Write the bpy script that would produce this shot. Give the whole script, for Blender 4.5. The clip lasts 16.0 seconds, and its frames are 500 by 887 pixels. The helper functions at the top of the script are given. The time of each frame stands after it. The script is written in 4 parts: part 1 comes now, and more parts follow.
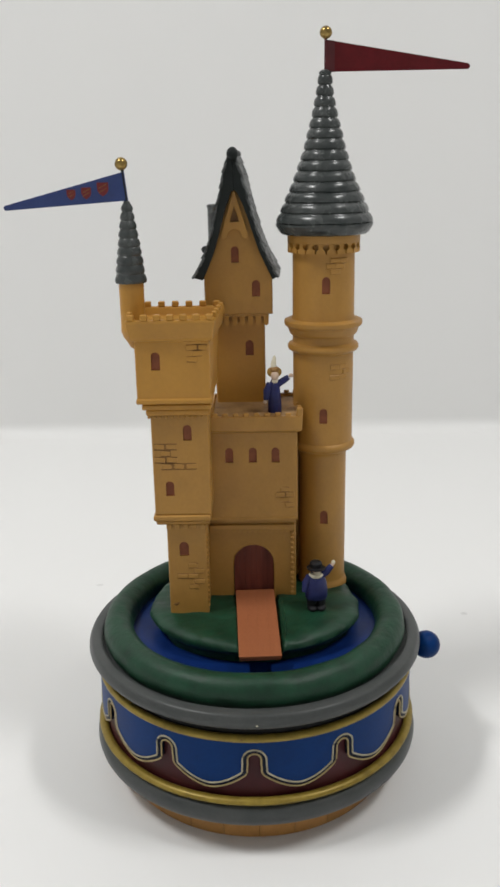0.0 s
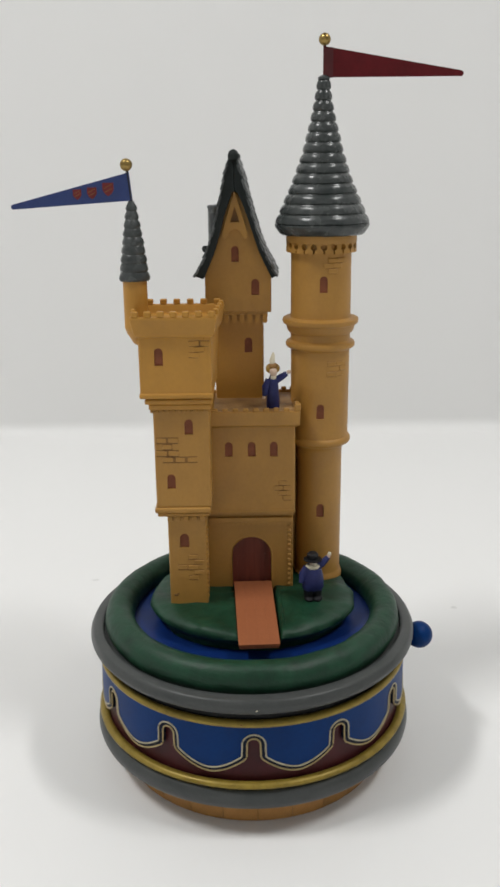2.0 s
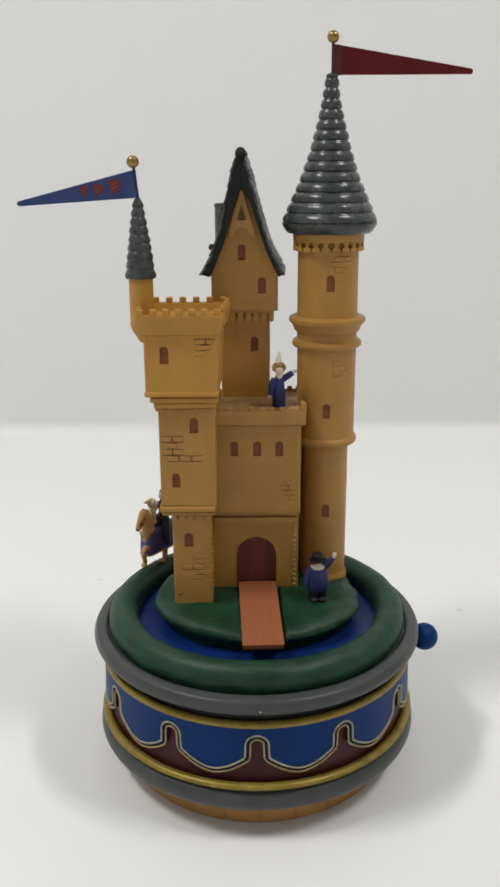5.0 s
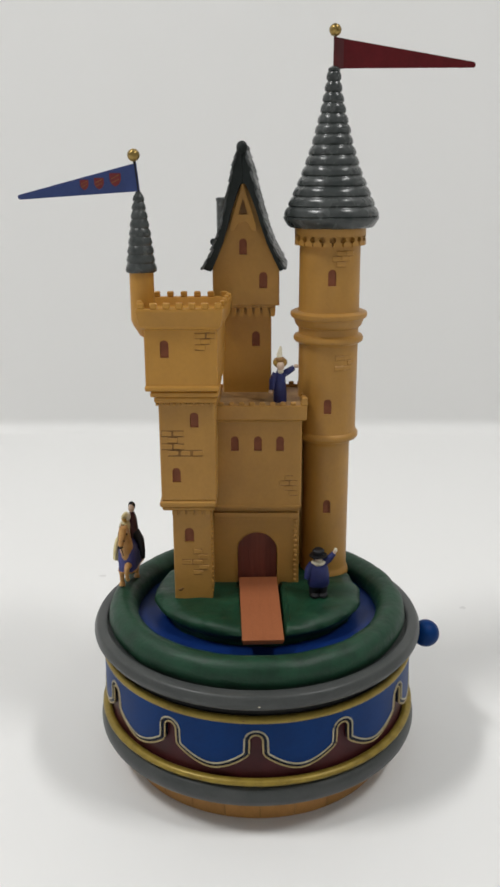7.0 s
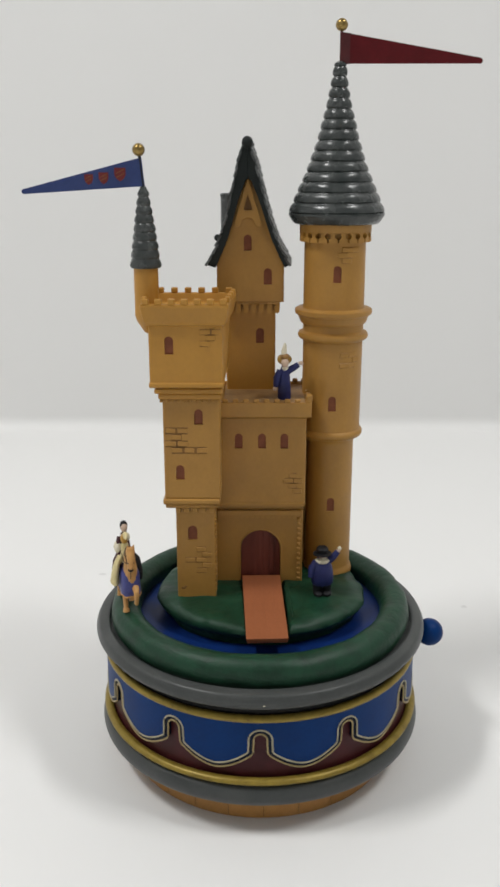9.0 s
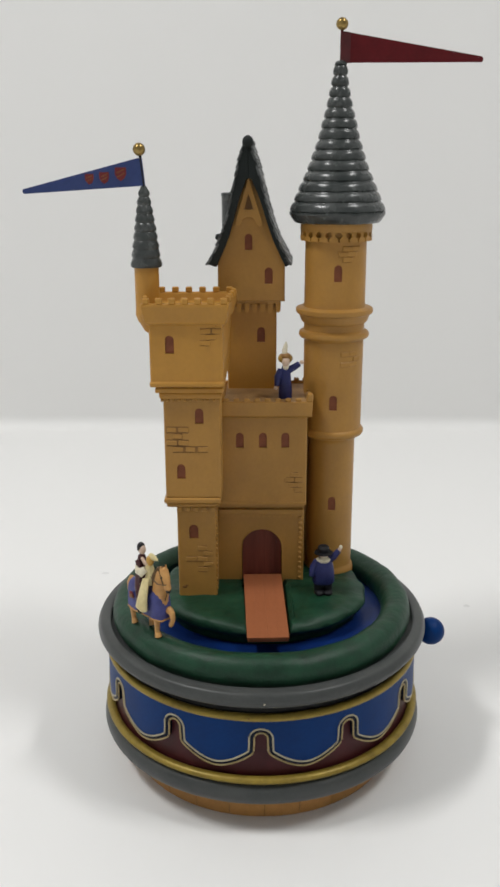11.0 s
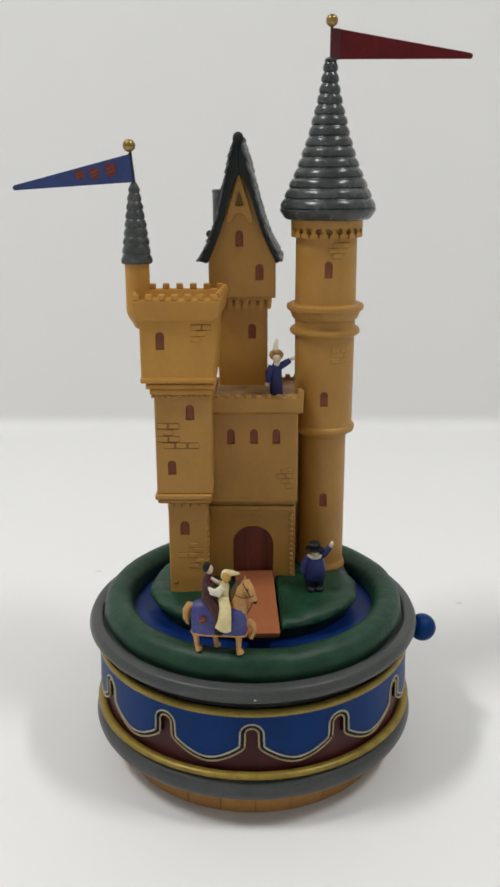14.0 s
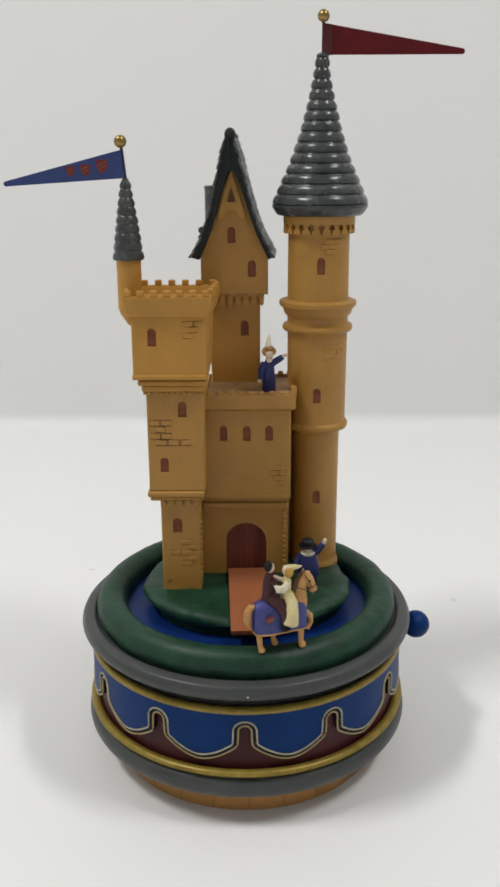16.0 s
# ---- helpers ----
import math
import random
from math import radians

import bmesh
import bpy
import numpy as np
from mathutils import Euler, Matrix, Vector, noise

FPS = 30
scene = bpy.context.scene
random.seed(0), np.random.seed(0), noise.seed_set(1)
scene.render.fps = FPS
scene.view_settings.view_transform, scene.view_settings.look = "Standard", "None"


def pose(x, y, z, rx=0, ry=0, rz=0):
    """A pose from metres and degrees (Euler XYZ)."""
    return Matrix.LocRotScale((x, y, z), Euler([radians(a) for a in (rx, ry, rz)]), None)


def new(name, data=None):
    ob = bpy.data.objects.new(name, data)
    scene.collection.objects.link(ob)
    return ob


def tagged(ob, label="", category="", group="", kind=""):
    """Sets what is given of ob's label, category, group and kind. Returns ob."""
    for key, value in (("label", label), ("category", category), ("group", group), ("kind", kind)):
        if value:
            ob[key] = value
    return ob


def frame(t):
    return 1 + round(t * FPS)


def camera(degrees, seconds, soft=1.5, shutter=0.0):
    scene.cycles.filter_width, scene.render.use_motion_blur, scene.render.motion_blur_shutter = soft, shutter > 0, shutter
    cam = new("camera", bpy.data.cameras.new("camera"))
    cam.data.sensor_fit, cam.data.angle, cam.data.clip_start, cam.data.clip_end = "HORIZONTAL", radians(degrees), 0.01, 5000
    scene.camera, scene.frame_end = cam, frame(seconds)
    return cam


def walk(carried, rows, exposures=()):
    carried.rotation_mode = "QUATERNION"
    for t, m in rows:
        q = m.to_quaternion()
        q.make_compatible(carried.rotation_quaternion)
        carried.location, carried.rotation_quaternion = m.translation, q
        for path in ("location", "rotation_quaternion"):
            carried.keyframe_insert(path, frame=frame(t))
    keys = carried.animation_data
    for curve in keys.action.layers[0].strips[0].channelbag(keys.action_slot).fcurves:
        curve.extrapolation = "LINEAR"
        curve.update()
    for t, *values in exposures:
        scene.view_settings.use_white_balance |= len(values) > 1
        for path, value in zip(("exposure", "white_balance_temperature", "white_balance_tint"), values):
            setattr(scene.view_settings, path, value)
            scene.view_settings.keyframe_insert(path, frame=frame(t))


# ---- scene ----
cam = camera(30.886, 16.0, soft=2.8)
walk(cam, [
    (0.0, pose(0.00431, -0.31099, 0.22523, 72.568, 1.039, 0.535)),
    (0.3, pose(0.00575, -0.31164, 0.22320, 72.933, 1.294, 0.602)),
    (0.5, pose(0.00503, -0.31014, 0.22229, 72.806, 1.073, 0.255)),
    (1.0, pose(0.00018, -0.31044, 0.22064, 72.366, 0.871, -0.385)),
    (1.2, pose(0.00069, -0.31381, 0.22419, 72.289, 0.817, -0.532)),
    (1.5, pose(0.00026, -0.32106, 0.22525, 72.718, 0.689, -0.447)),
    (2.0, pose(-0.00082, -0.32046, 0.22480, 72.768, 0.592, -0.319)),
    (2.5, pose(-0.00162, -0.32006, 0.22428, 72.819, 0.527, -0.209)),
    (3.0, pose(-0.00016, -0.32007, 0.22355, 72.968, 0.511, -0.073)),
    (3.5, pose(-0.00013, -0.31964, 0.22313, 72.968, 0.439, 0.111)),
    (4.0, pose(-0.00062, -0.31947, 0.22377, 72.910, 0.358, 0.121)),
    (6.5, pose(0.00078, -0.31830, 0.22193, 72.873, 0.297, 0.544)),
    (7.0, pose(0.00208, -0.31861, 0.22128, 72.891, 0.289, 0.708)),
    (7.5, pose(0.00094, -0.31839, 0.22078, 72.831, 0.227, 0.568)),
    (8.0, pose(0.00068, -0.31859, 0.22084, 72.846, 0.175, 0.517)),
    (8.5, pose(0.00049, -0.31786, 0.22071, 72.799, 0.107, 0.475)),
    (9.0, pose(-0.00165, -0.31690, 0.22004, 72.840, 0.024, 0.390)),
    (11.5, pose(0.00106, -0.31758, 0.21995, 72.807, 0.161, 0.819)),
    (12.0, pose(0.00168, -0.31798, 0.21873, 73.031, 0.139, 0.849)),
    (12.5, pose(0.00166, -0.31751, 0.21933, 72.874, 0.129, 0.738)),
    (13.0, pose(0.00194, -0.31691, 0.21845, 72.881, 0.148, 0.703)),
    (13.5, pose(0.00222, -0.31746, 0.21831, 72.989, 0.172, 0.619)),
    (14.0, pose(0.00239, -0.31799, 0.21857, 72.851, 0.190, 0.535)),
    (14.5, pose(0.00304, -0.31773, 0.21861, 72.788, 0.197, 0.419)),
    (15.0, pose(0.00301, -0.31816, 0.21835, 72.827, 0.180, 0.377)),
    (15.5, pose(0.00323, -0.31772, 0.21739, 72.917, 0.190, 0.249)),
    (16.0, pose(0.00366, -0.31742, 0.21760, 72.782, 0.249, 0.266)),
], exposures=[(0.0, 0.0), (16.0, 0.0)])

# ---- world and lamps ----
world = bpy.data.worlds.new("room_world")
scene.world = world
world.use_nodes = True
world.node_tree.nodes["Background"].inputs[0].default_value = (0.9, 0.95, 1.0, 1)
world.node_tree.nodes["Background"].inputs[1].default_value = 0.3


def ceiling_lamp(x, y, z, sx, sy, watts, color):
    """A rectangular lamp under the ceiling that shines straight down."""
    data = bpy.data.lights.new("ceiling_lamp", "AREA")
    data.shape, data.size, data.size_y, data.energy, data.color = "RECTANGLE", sx, sy, watts, color
    ob = new("ceiling_lamp", data)
    ob.location = (x, y, z)
    return ob


ceiling_lamp(-0.80, -0.30, 1.545, 0.15, 0.42, 13.9, (0.994, 0.988, 0.976))
ceiling_lamp(0.78, -0.30, 1.545, 0.15, 0.42, 10.2, (0.994, 0.988, 0.976))


# ---- materials ----
def ramp(nt, a, b, lo=0.35, hi=0.65):
    r = nt.nodes.new("ShaderNodeValToRGB")
    r.color_ramp.elements[0].position, r.color_ramp.elements[1].position = lo, hi
    r.color_ramp.elements[0].color, r.color_ramp.elements[1].color = (*a, 1), (*b, 1)
    return r


def paint(name, color, dark=None, rough=0.5, scale=120.0, streak=1.0, bump=0.15, metal=0.0, vary=0.0, spec=0.35, fine=900.0, coat=0.0, grain=0.3):
    """A painted surface: broad mottling towards the darker tone, fine grain and slight relief. streak below 1 stretches the mottling upright."""
    m = bpy.data.materials.new(name)
    m.use_nodes = True
    nt = m.node_tree
    b = nt.nodes["Principled BSDF"]
    dark = dark or tuple(c * 0.7 for c in color)
    tc = nt.nodes.new("ShaderNodeTexCoord")
    mp = nt.nodes.new("ShaderNodeMapping")
    mp.inputs["Scale"].default_value = (1, 1, streak)
    nt.links.new(tc.outputs["Object"], mp.inputs[0])
    n1, n2 = nt.nodes.new("ShaderNodeTexNoise"), nt.nodes.new("ShaderNodeTexNoise")
    n1.inputs["Scale"].default_value, n1.inputs["Detail"].default_value, n1.inputs["Roughness"].default_value = scale, 5, 0.6
    n2.inputs["Scale"].default_value, n2.inputs["Detail"].default_value = fine, 3
    for n in (n1, n2):
        nt.links.new(mp.outputs[0], n.inputs["Vector"])
    cr = ramp(nt, dark, color, 0.3, 0.62)
    nt.links.new(n1.outputs["Fac"], cr.inputs[0])
    out = cr.outputs[0]
    mix = nt.nodes.new("ShaderNodeMix")
    mix.data_type, mix.blend_type = "RGBA", "MULTIPLY"
    mix.inputs["Factor"].default_value = grain
    nt.links.new(out, mix.inputs["A"])
    nt.links.new(ramp_out(nt, n2), mix.inputs["B"])
    out = mix.outputs["Result"]
    if vary:
        oi, hs, mr = nt.nodes.new("ShaderNodeObjectInfo"), nt.nodes.new("ShaderNodeHueSaturation"), nt.nodes.new("ShaderNodeMapRange")
        mr.inputs["To Min"].default_value, mr.inputs["To Max"].default_value = 1 - vary, 1 + vary
        nt.links.new(oi.outputs["Random"], mr.inputs["Value"])
        nt.links.new(mr.outputs[0], hs.inputs["Value"])
        nt.links.new(out, hs.inputs["Color"])
        out = hs.outputs[0]
    nt.links.new(out, b.inputs["Base Color"])
    rr = nt.nodes.new("ShaderNodeMapRange")
    rr.inputs["To Min"].default_value, rr.inputs["To Max"].default_value = max(0.05, rough - 0.1), rough + 0.1
    nt.links.new(n1.outputs["Fac"], rr.inputs["Value"])
    nt.links.new(rr.outputs[0], b.inputs["Roughness"])
    b.inputs["Metallic"].default_value = metal
    b.inputs["Specular IOR Level"].default_value = spec
    b.inputs["Coat Weight"].default_value = coat
    if bump:
        add = nt.nodes.new("ShaderNodeMath")
        add.operation = "MULTIPLY_ADD"
        add.inputs[1].default_value = 0.35
        nt.links.new(n2.outputs["Fac"], add.inputs[0])
        nt.links.new(n1.outputs["Fac"], add.inputs[2])
        bp = nt.nodes.new("ShaderNodeBump")
        bp.inputs["Strength"].default_value, bp.inputs["Distance"].default_value = bump, 0.0006
        nt.links.new(add.outputs[0], bp.inputs["Height"])
        nt.links.new(bp.outputs[0], b.inputs["Normal"])
    return m


def ramp_out(nt, n):
    r = ramp(nt, (0.72, 0.72, 0.72), (1, 1, 1), 0.35, 0.6)
    nt.links.new(n.outputs["Fac"], r.inputs[0])
    return r.outputs[0]


TAN = paint("ochre_resin", (0.405, 0.209, 0.042), (0.342, 0.173, 0.035), 0.46, 70, 0.8, 0.16, spec=0.4, grain=0.14)
# golden upper tower paint; on the lower house it imitates warm bounced light
TAN_WARM = paint("golden_ochre_and_bounce", (0.465, 0.231, 0.036), (0.405, 0.197, 0.030), 0.44, 70, 0.8, 0.16, spec=0.4, grain=0.14)
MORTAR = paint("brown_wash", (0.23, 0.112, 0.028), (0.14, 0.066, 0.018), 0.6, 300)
DECK = paint("dusty_brown_deck", (0.36, 0.215, 0.085), (0.20, 0.105, 0.038), 0.65, 170)
PANE = paint("brick_red_pane", (0.25, 0.085, 0.042), (0.20, 0.066, 0.034), 0.6, 300, spec=0.2)
DOOR = paint("dark_red_boards", (0.165, 0.038, 0.024), (0.095, 0.021, 0.014), 0.42, 260, 0.12, 0.25, vary=0.15)
BRIDGE = paint("terracotta_boards", (0.31, 0.103, 0.041), (0.285, 0.094, 0.037), 0.5, 60, 1.0, 0.1, vary=0.03)
SLATE = paint("slate_grey_gloss", (0.060, 0.066, 0.064), (0.030, 0.036, 0.035), 0.26, 190, 1, 0.16, spec=0.42)
SLATE_DARK = paint("dark_slate", (0.014, 0.018, 0.017), (0.009, 0.012, 0.011), 0.55, 260, 1, 0.2, vary=0.2, spec=0.2)
SHINGLE = paint("slate_shingle", (0.085, 0.093, 0.091), (0.018, 0.022, 0.021), 0.3, 420, 1, 0.4, vary=0.35, spec=0.6)
GREY = paint("satin_grey_paint", (0.062, 0.066, 0.064), (0.046, 0.051, 0.050), 0.36, 70, 1, 0.06, spec=0.3)
PALE_GOLD = paint("pale_gold_bead", (0.40, 0.31, 0.15), (0.30, 0.22, 0.09), 0.4, 300, 1, 0.1, metal=0.2)
GOLD = paint("antique_gold_paint", (0.31, 0.222, 0.038), (0.20, 0.138, 0.022), 0.38, 220, 1, 0.12, metal=0.3)
BRASS = paint("aged_brass", (0.36, 0.25, 0.085), (0.20, 0.13, 0.04), 0.3, 400, 1, 0.1, metal=0.85)
CREAM_LINE = paint("pale_gold_line", (0.42, 0.38, 0.27), (0.33, 0.29, 0.19), 0.4, 300, 1, 0.1, metal=0.2)
BLUE = paint("royal_blue_paint", (0.001, 0.031, 0.140), (0.001, 0.024, 0.112), 0.42, 90, 1, 0.06, spec=0.12)
BLUE_EDGE = paint("dark_blue_edge", (0.006, 0.012, 0.03), (0.004, 0.008, 0.02), 0.5, 150, spec=0.15)
MAROON = paint("maroon_paint", (0.060, 0.010, 0.013), (0.042, 0.0075, 0.010), 0.42, 120, 1, 0.06, spec=0.22)
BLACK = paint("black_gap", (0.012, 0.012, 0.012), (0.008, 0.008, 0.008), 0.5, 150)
GRASS = paint("moss_green_paint", (0.0075, 0.049, 0.023), (0.003, 0.025, 0.011), 0.47, 130, 1, 0.75, fine=380, spec=0.34)
WATER = paint("moat_blue_paint", (0.004, 0.024, 0.13), (0.003, 0.015, 0.09), 0.4, 120, 1, 0.1, spec=0.2)
ORANGE = paint("orange_brown_brick", (0.45, 0.228, 0.068), (0.37, 0.18, 0.052), 0.5, 150, 1, 0.15, vary=0.08)
FLAG_BLUE = paint("flag_blue_enamel", (0.03, 0.052, 0.17), (0.024, 0.042, 0.14), 0.42, 150)
FLAG_RED = paint("flag_crimson_enamel", (0.105, 0.006, 0.009), (0.085, 0.005, 0.007), 0.5, 150, spec=0.2)
FLAG_RED_DARK = paint("flag_hoist_crimson", (0.085, 0.012, 0.014), (0.06, 0.009, 0.01), 0.4, 150)
SHIELD_RED = paint("shield_red", (0.17, 0.02, 0.02), (0.12, 0.015, 0.016), 0.45, 200)
COAT_BLUE = paint("figure_indigo", (0.021, 0.027, 0.120), (0.013, 0.016, 0.080), 0.42, 300)
CLOTH_BLUE = paint("figure_periwinkle", (0.062, 0.07, 0.24), (0.042, 0.046, 0.17), 0.45, 300)
STRIPE = paint("old_gold_stripe", (0.24, 0.11, 0.03), (0.18, 0.08, 0.02), 0.5, 300)
SKIN = paint("figure_pale_paint", (0.62, 0.47, 0.36), (0.55, 0.40, 0.30), 0.45, 300)
WHITE = paint("figure_cream_white", (0.72, 0.67, 0.52), (0.62, 0.56, 0.40), 0.45, 300)
CREAM = paint("figure_cream_dress", (0.72, 0.62, 0.33), (0.58, 0.48, 0.23), 0.45, 300)
FIG_BLACK = paint("figure_black", (0.010, 0.010, 0.012), (0.007, 0.007, 0.008), 0.55, 300, spec=0.25)
FIG_MAROON = paint("figure_maroon", (0.062, 0.016, 0.018), (0.038, 0.011, 0.013), 0.45, 300)
HORSE = paint("figure_palomino", (0.55, 0.30, 0.10), (0.44, 0.22, 0.07), 0.42, 300)
HAT = paint("figure_brown_hat", (0.28, 0.15, 0.045), (0.2, 0.1, 0.03), 0.45, 300)
MANE = paint("figure_dark_mane", (0.11, 0.06, 0.022), (0.075, 0.04, 0.015), 0.5, 300)
HAT_GOLD = paint("figure_ochre_hat", (0.36, 0.22, 0.045), (0.25, 0.14, 0.03), 0.45, 300)
HAIR = paint("figure_golden_hair", (0.55, 0.32, 0.06), (0.42, 0.23, 0.04), 0.45, 300)
PAPER = paint("white_table_laminate", (0.80, 0.80, 0.79), (0.795, 0.795, 0.785), 0.5, 4, 1, 0.0, spec=0.3, fine=60, grain=0.0)
SCUFF = paint("grey_scuff", (0.70, 0.70, 0.69), (0.77, 0.77, 0.76), 0.6, 500, 1, 0.0)
WALL = paint("grey_wall_paint", (0.54, 0.54, 0.54), (0.52, 0.52, 0.52), 0.7, 3, 1, 0.0, spec=0.2, fine=50, grain=0.05)

# ---- mesh helpers, all in centimetres ----
S = 0.01
ORIGIN = {}


def thing(name, x, y, z, label, category, group=""):
    ob = new(name)
    ob.location = (x * S, y * S, z * S)
    ob.empty_display_size = 0.01
    ORIGIN[ob.name] = Vector((x, y, z))
    return tagged(ob, label, category, group)


def mesh_of(name, bm, mats, o=(0, 0, 0), smooth=False):
    for v in bm.verts:
        v.co = (v.co - Vector(o)) * S
    bmesh.ops.recalc_face_normals(bm, faces=bm.faces)
    me = bpy.data.meshes.new(name)
    bm.to_mesh(me)
    bm.free()
    for m in (mats if isinstance(mats, (list, tuple)) else [mats]):
        me.materials.append(m)
    if smooth:
        me.shade_smooth()
        me.set_sharp_from_angle(angle=radians(38))
    return me


def part(name, bm, mats, parent, label="", smooth=False, bevel=0.0):
    o = ORIGIN[parent.name]
    ob = new(name, mesh_of(name, bm, mats, o, smooth))
    ob.parent = parent
    ORIGIN[ob.name] = o
    if bevel:
        md = ob.modifiers.new("edge", "BEVEL")
        md.width, md.segments, md.limit_method, md.angle_limit = bevel * S, 3, "ANGLE", radians(50)
    return tagged(ob, label)


def piece(name, me, m, parent, label=""):
    """One more object on a shared mesh; m is its pose in centimetres."""
    ob = new(name, me)
    ob.parent = parent
    o = ORIGIN[parent.name]
    m = m.copy()
    m.translation = (m.translation - o) * S
    ob.matrix_basis = m
    return tagged(ob, label)


def T(x, y, z, rx=0, ry=0, rz=0):
    return pose(x, y, z, rx, ry, rz)


def box(x0, x1, y0, y1, z0, z1, bm=None, cham=0.0):
    bm = bm or bmesh.new()
    g = bmesh.ops.create_cube(bm, size=1)
    for v in g["verts"]:
        v.co = Vector((x0 + (v.co.x + 0.5) * (x1 - x0), y0 + (v.co.y + 0.5) * (y1 - y0), z0 + (v.co.z + 0.5) * (z1 - z0)))
    if cham:
        es = list({e for v in g["verts"] for e in v.link_edges})
        bmesh.ops.bevel(bm, geom=es, offset=cham, segments=1, affect="EDGES")
    return bm


def lathe(profile, n=96, cx=0.0, cy=0.0, wobble=0.0, seed=0.0, a0=0.0, a1=360.0):
    """Turns a profile of (radius, height) round an upright axis."""
    bm = bmesh.new()
    full = abs(a1 - a0) >= 360
    k = n if full else n + 1
    rows = []
    for r, z in profile:
        row = []
        for i in range(k):
            a = radians(a0 + (a1 - a0) * i / n)
            w = wobble * noise.noise(Vector((r * math.cos(a) * 0.9 + seed, r * math.sin(a) * 0.9, z * 1.3)))
            w += 0.35 * wobble * noise.noise(Vector((r * math.cos(a) * 2.6, r * math.sin(a) * 2.6 + seed, z * 2.6)))
            row.append(bm.verts.new((cx + (r + w) * math.cos(a), cy + (r + w) * math.sin(a), z + w * 0.8)))
        rows.append(row)
    for p, q in zip(rows, rows[1:]):
        for i in range(n):
            j = (i + 1) % k
            bm.faces.new((p[i], p[j], q[j], q[i]))
    if full:
        bm.faces.new(rows[0])
        bm.faces.new(rows[-1])
    return bm


def arc(r, z, m, a0, a1, n=8, mz=None):
    """Profile points on a rounded section about (r, z)."""
    mz = mz or m
    return [(r + m * math.cos(radians(a0 + (a1 - a0) * i / n)), z + mz * math.sin(radians(a0 + (a1 - a0) * i / n))) for i in range(n + 1)]


def ring(r, z, m, n=120, k=14, mz=None, wobble=0.0):
    """A closed ring of round section."""
    bm = bmesh.new()
    mz = mz or m
    rows = []
    for i in range(n):
        a = 2 * math.pi * i / n
        row = []
        for j in range(k):
            b = 2 * math.pi * j / k
            rr, zz = r + m * math.cos(b), z + mz * math.sin(b)
            w = wobble * (noise.noise(Vector((rr * math.cos(a) * 0.8, rr * math.sin(a) * 0.8, zz))) + 0.5 * noise.noise(Vector((rr * math.cos(a) * 2.2, rr * math.sin(a) * 2.2, zz * 2))))
            row.append(bm.verts.new(((rr + w * math.cos(b)) * math.cos(a), (rr + w * math.cos(b)) * math.sin(a), zz + w * math.sin(b))))
        rows.append(row)
    for i in range(n):
        p, q = rows[i], rows[(i + 1) % n]
        for j in range(k):
            bm.faces.new((p[j], q[j], q[(j + 1) % k], p[(j + 1) % k]))
    return bm


def arch_points(cx, z0, w, h, n=10):
    """The outline of an opening with a round head: sill centre (cx, z0), width w, height h."""
    r = w / 2
    return [(cx - r, z0), (cx + r, z0)] + [(cx + r * math.cos(math.pi * i / n), z0 + h - r + r * math.sin(math.pi * i / n)) for i in range(n + 1)]


def plate(points, y0, y1, bm=None):
    """A flat outline in x and z, as thick as y0 to y1."""
    bm = bm or bmesh.new()
    a = [bm.verts.new((x, y0, z)) for x, z in points]
    b = [bm.verts.new((x, y1, z)) for x, z in points]
    bm.faces.new(a)
    bm.faces.new(b[::-1])
    for i in range(len(a)):
        j = (i + 1) % len(a)
        bm.faces.new((a[i], b[i], b[j], a[j]))
    return bm


def inset(points, d):
    """The outline moved inwards by d, corner by corner."""
    area = sum(p[0] * q[1] - q[0] * p[1] for p, q in zip(points, points[1:] + points[:1]))
    sign, out = (1 if area > 0 else -1), []
    for i, p in enumerate(points):
        e0, e1 = Vector(p) - Vector(points[i - 1]), Vector(points[(i + 1) % len(points)]) - Vector(p)
        n0, n1 = Vector((-e0.y, e0.x)).normalized() * sign, Vector((-e1.y, e1.x)).normalized() * sign
        m = (n0 + n1) / max(0.4, 1 + n0.dot(n1))
        out.append((p[0] + m.x * d, p[1] + m.y * d))
    return out


def block(outline, y0, y1, holes=(), depth=0.11, edge=0.06):
    """A solid with the outline in x and z from y0 back to y1, a rounded front edge and recesses in its front."""
    bm = bmesh.new()
    rings = []
    for k in range(4):
        a = radians(30 * k)
        rings.append([bm.verts.new((x, y0 + edge * (1 - math.sin(a)), z)) for x, z in inset(outline, edge * (1 - math.cos(a)))])
    b = [bm.verts.new((x, y1, z)) for x, z in outline]
    f, n = rings[-1], len(outline)
    edges = [bm.edges.new((f[i], f[(i + 1) % n])) for i in range(n)]
    for h in holes:
        p = [bm.verts.new((x, y0, z)) for x, z in h]
        q = [bm.verts.new((x, y0 + depth, z)) for x, z in h]
        edges += [bm.edges.new((p[i], p[(i + 1) % len(p)])) for i in range(len(p))]
        for i in range(len(p)):
            j = (i + 1) % len(p)
            bm.faces.new((p[i], q[i], q[j], p[j]))
    bmesh.ops.triangle_fill(bm, edges=edges, use_beauty=True)
    for p, q in zip([b] + rings, rings):
        for i in range(n):
            j = (i + 1) % n
            bm.faces.new((q[i], p[i], p[j], q[j]))
    bm.faces.new(b[::-1])
    return bm


def rect(x0, x1, z0, z1):
    return [(x0, z0), (x1, z0), (x1, z1), (x0, z1)]


def windows_in(parent, wall_y, holes, depth=0.11):
    for h in holes:
        part("window", plate(h, wall_y + depth - 0.035, wall_y + depth + 0.03), PANE, parent, "recessed brick-red arched window")


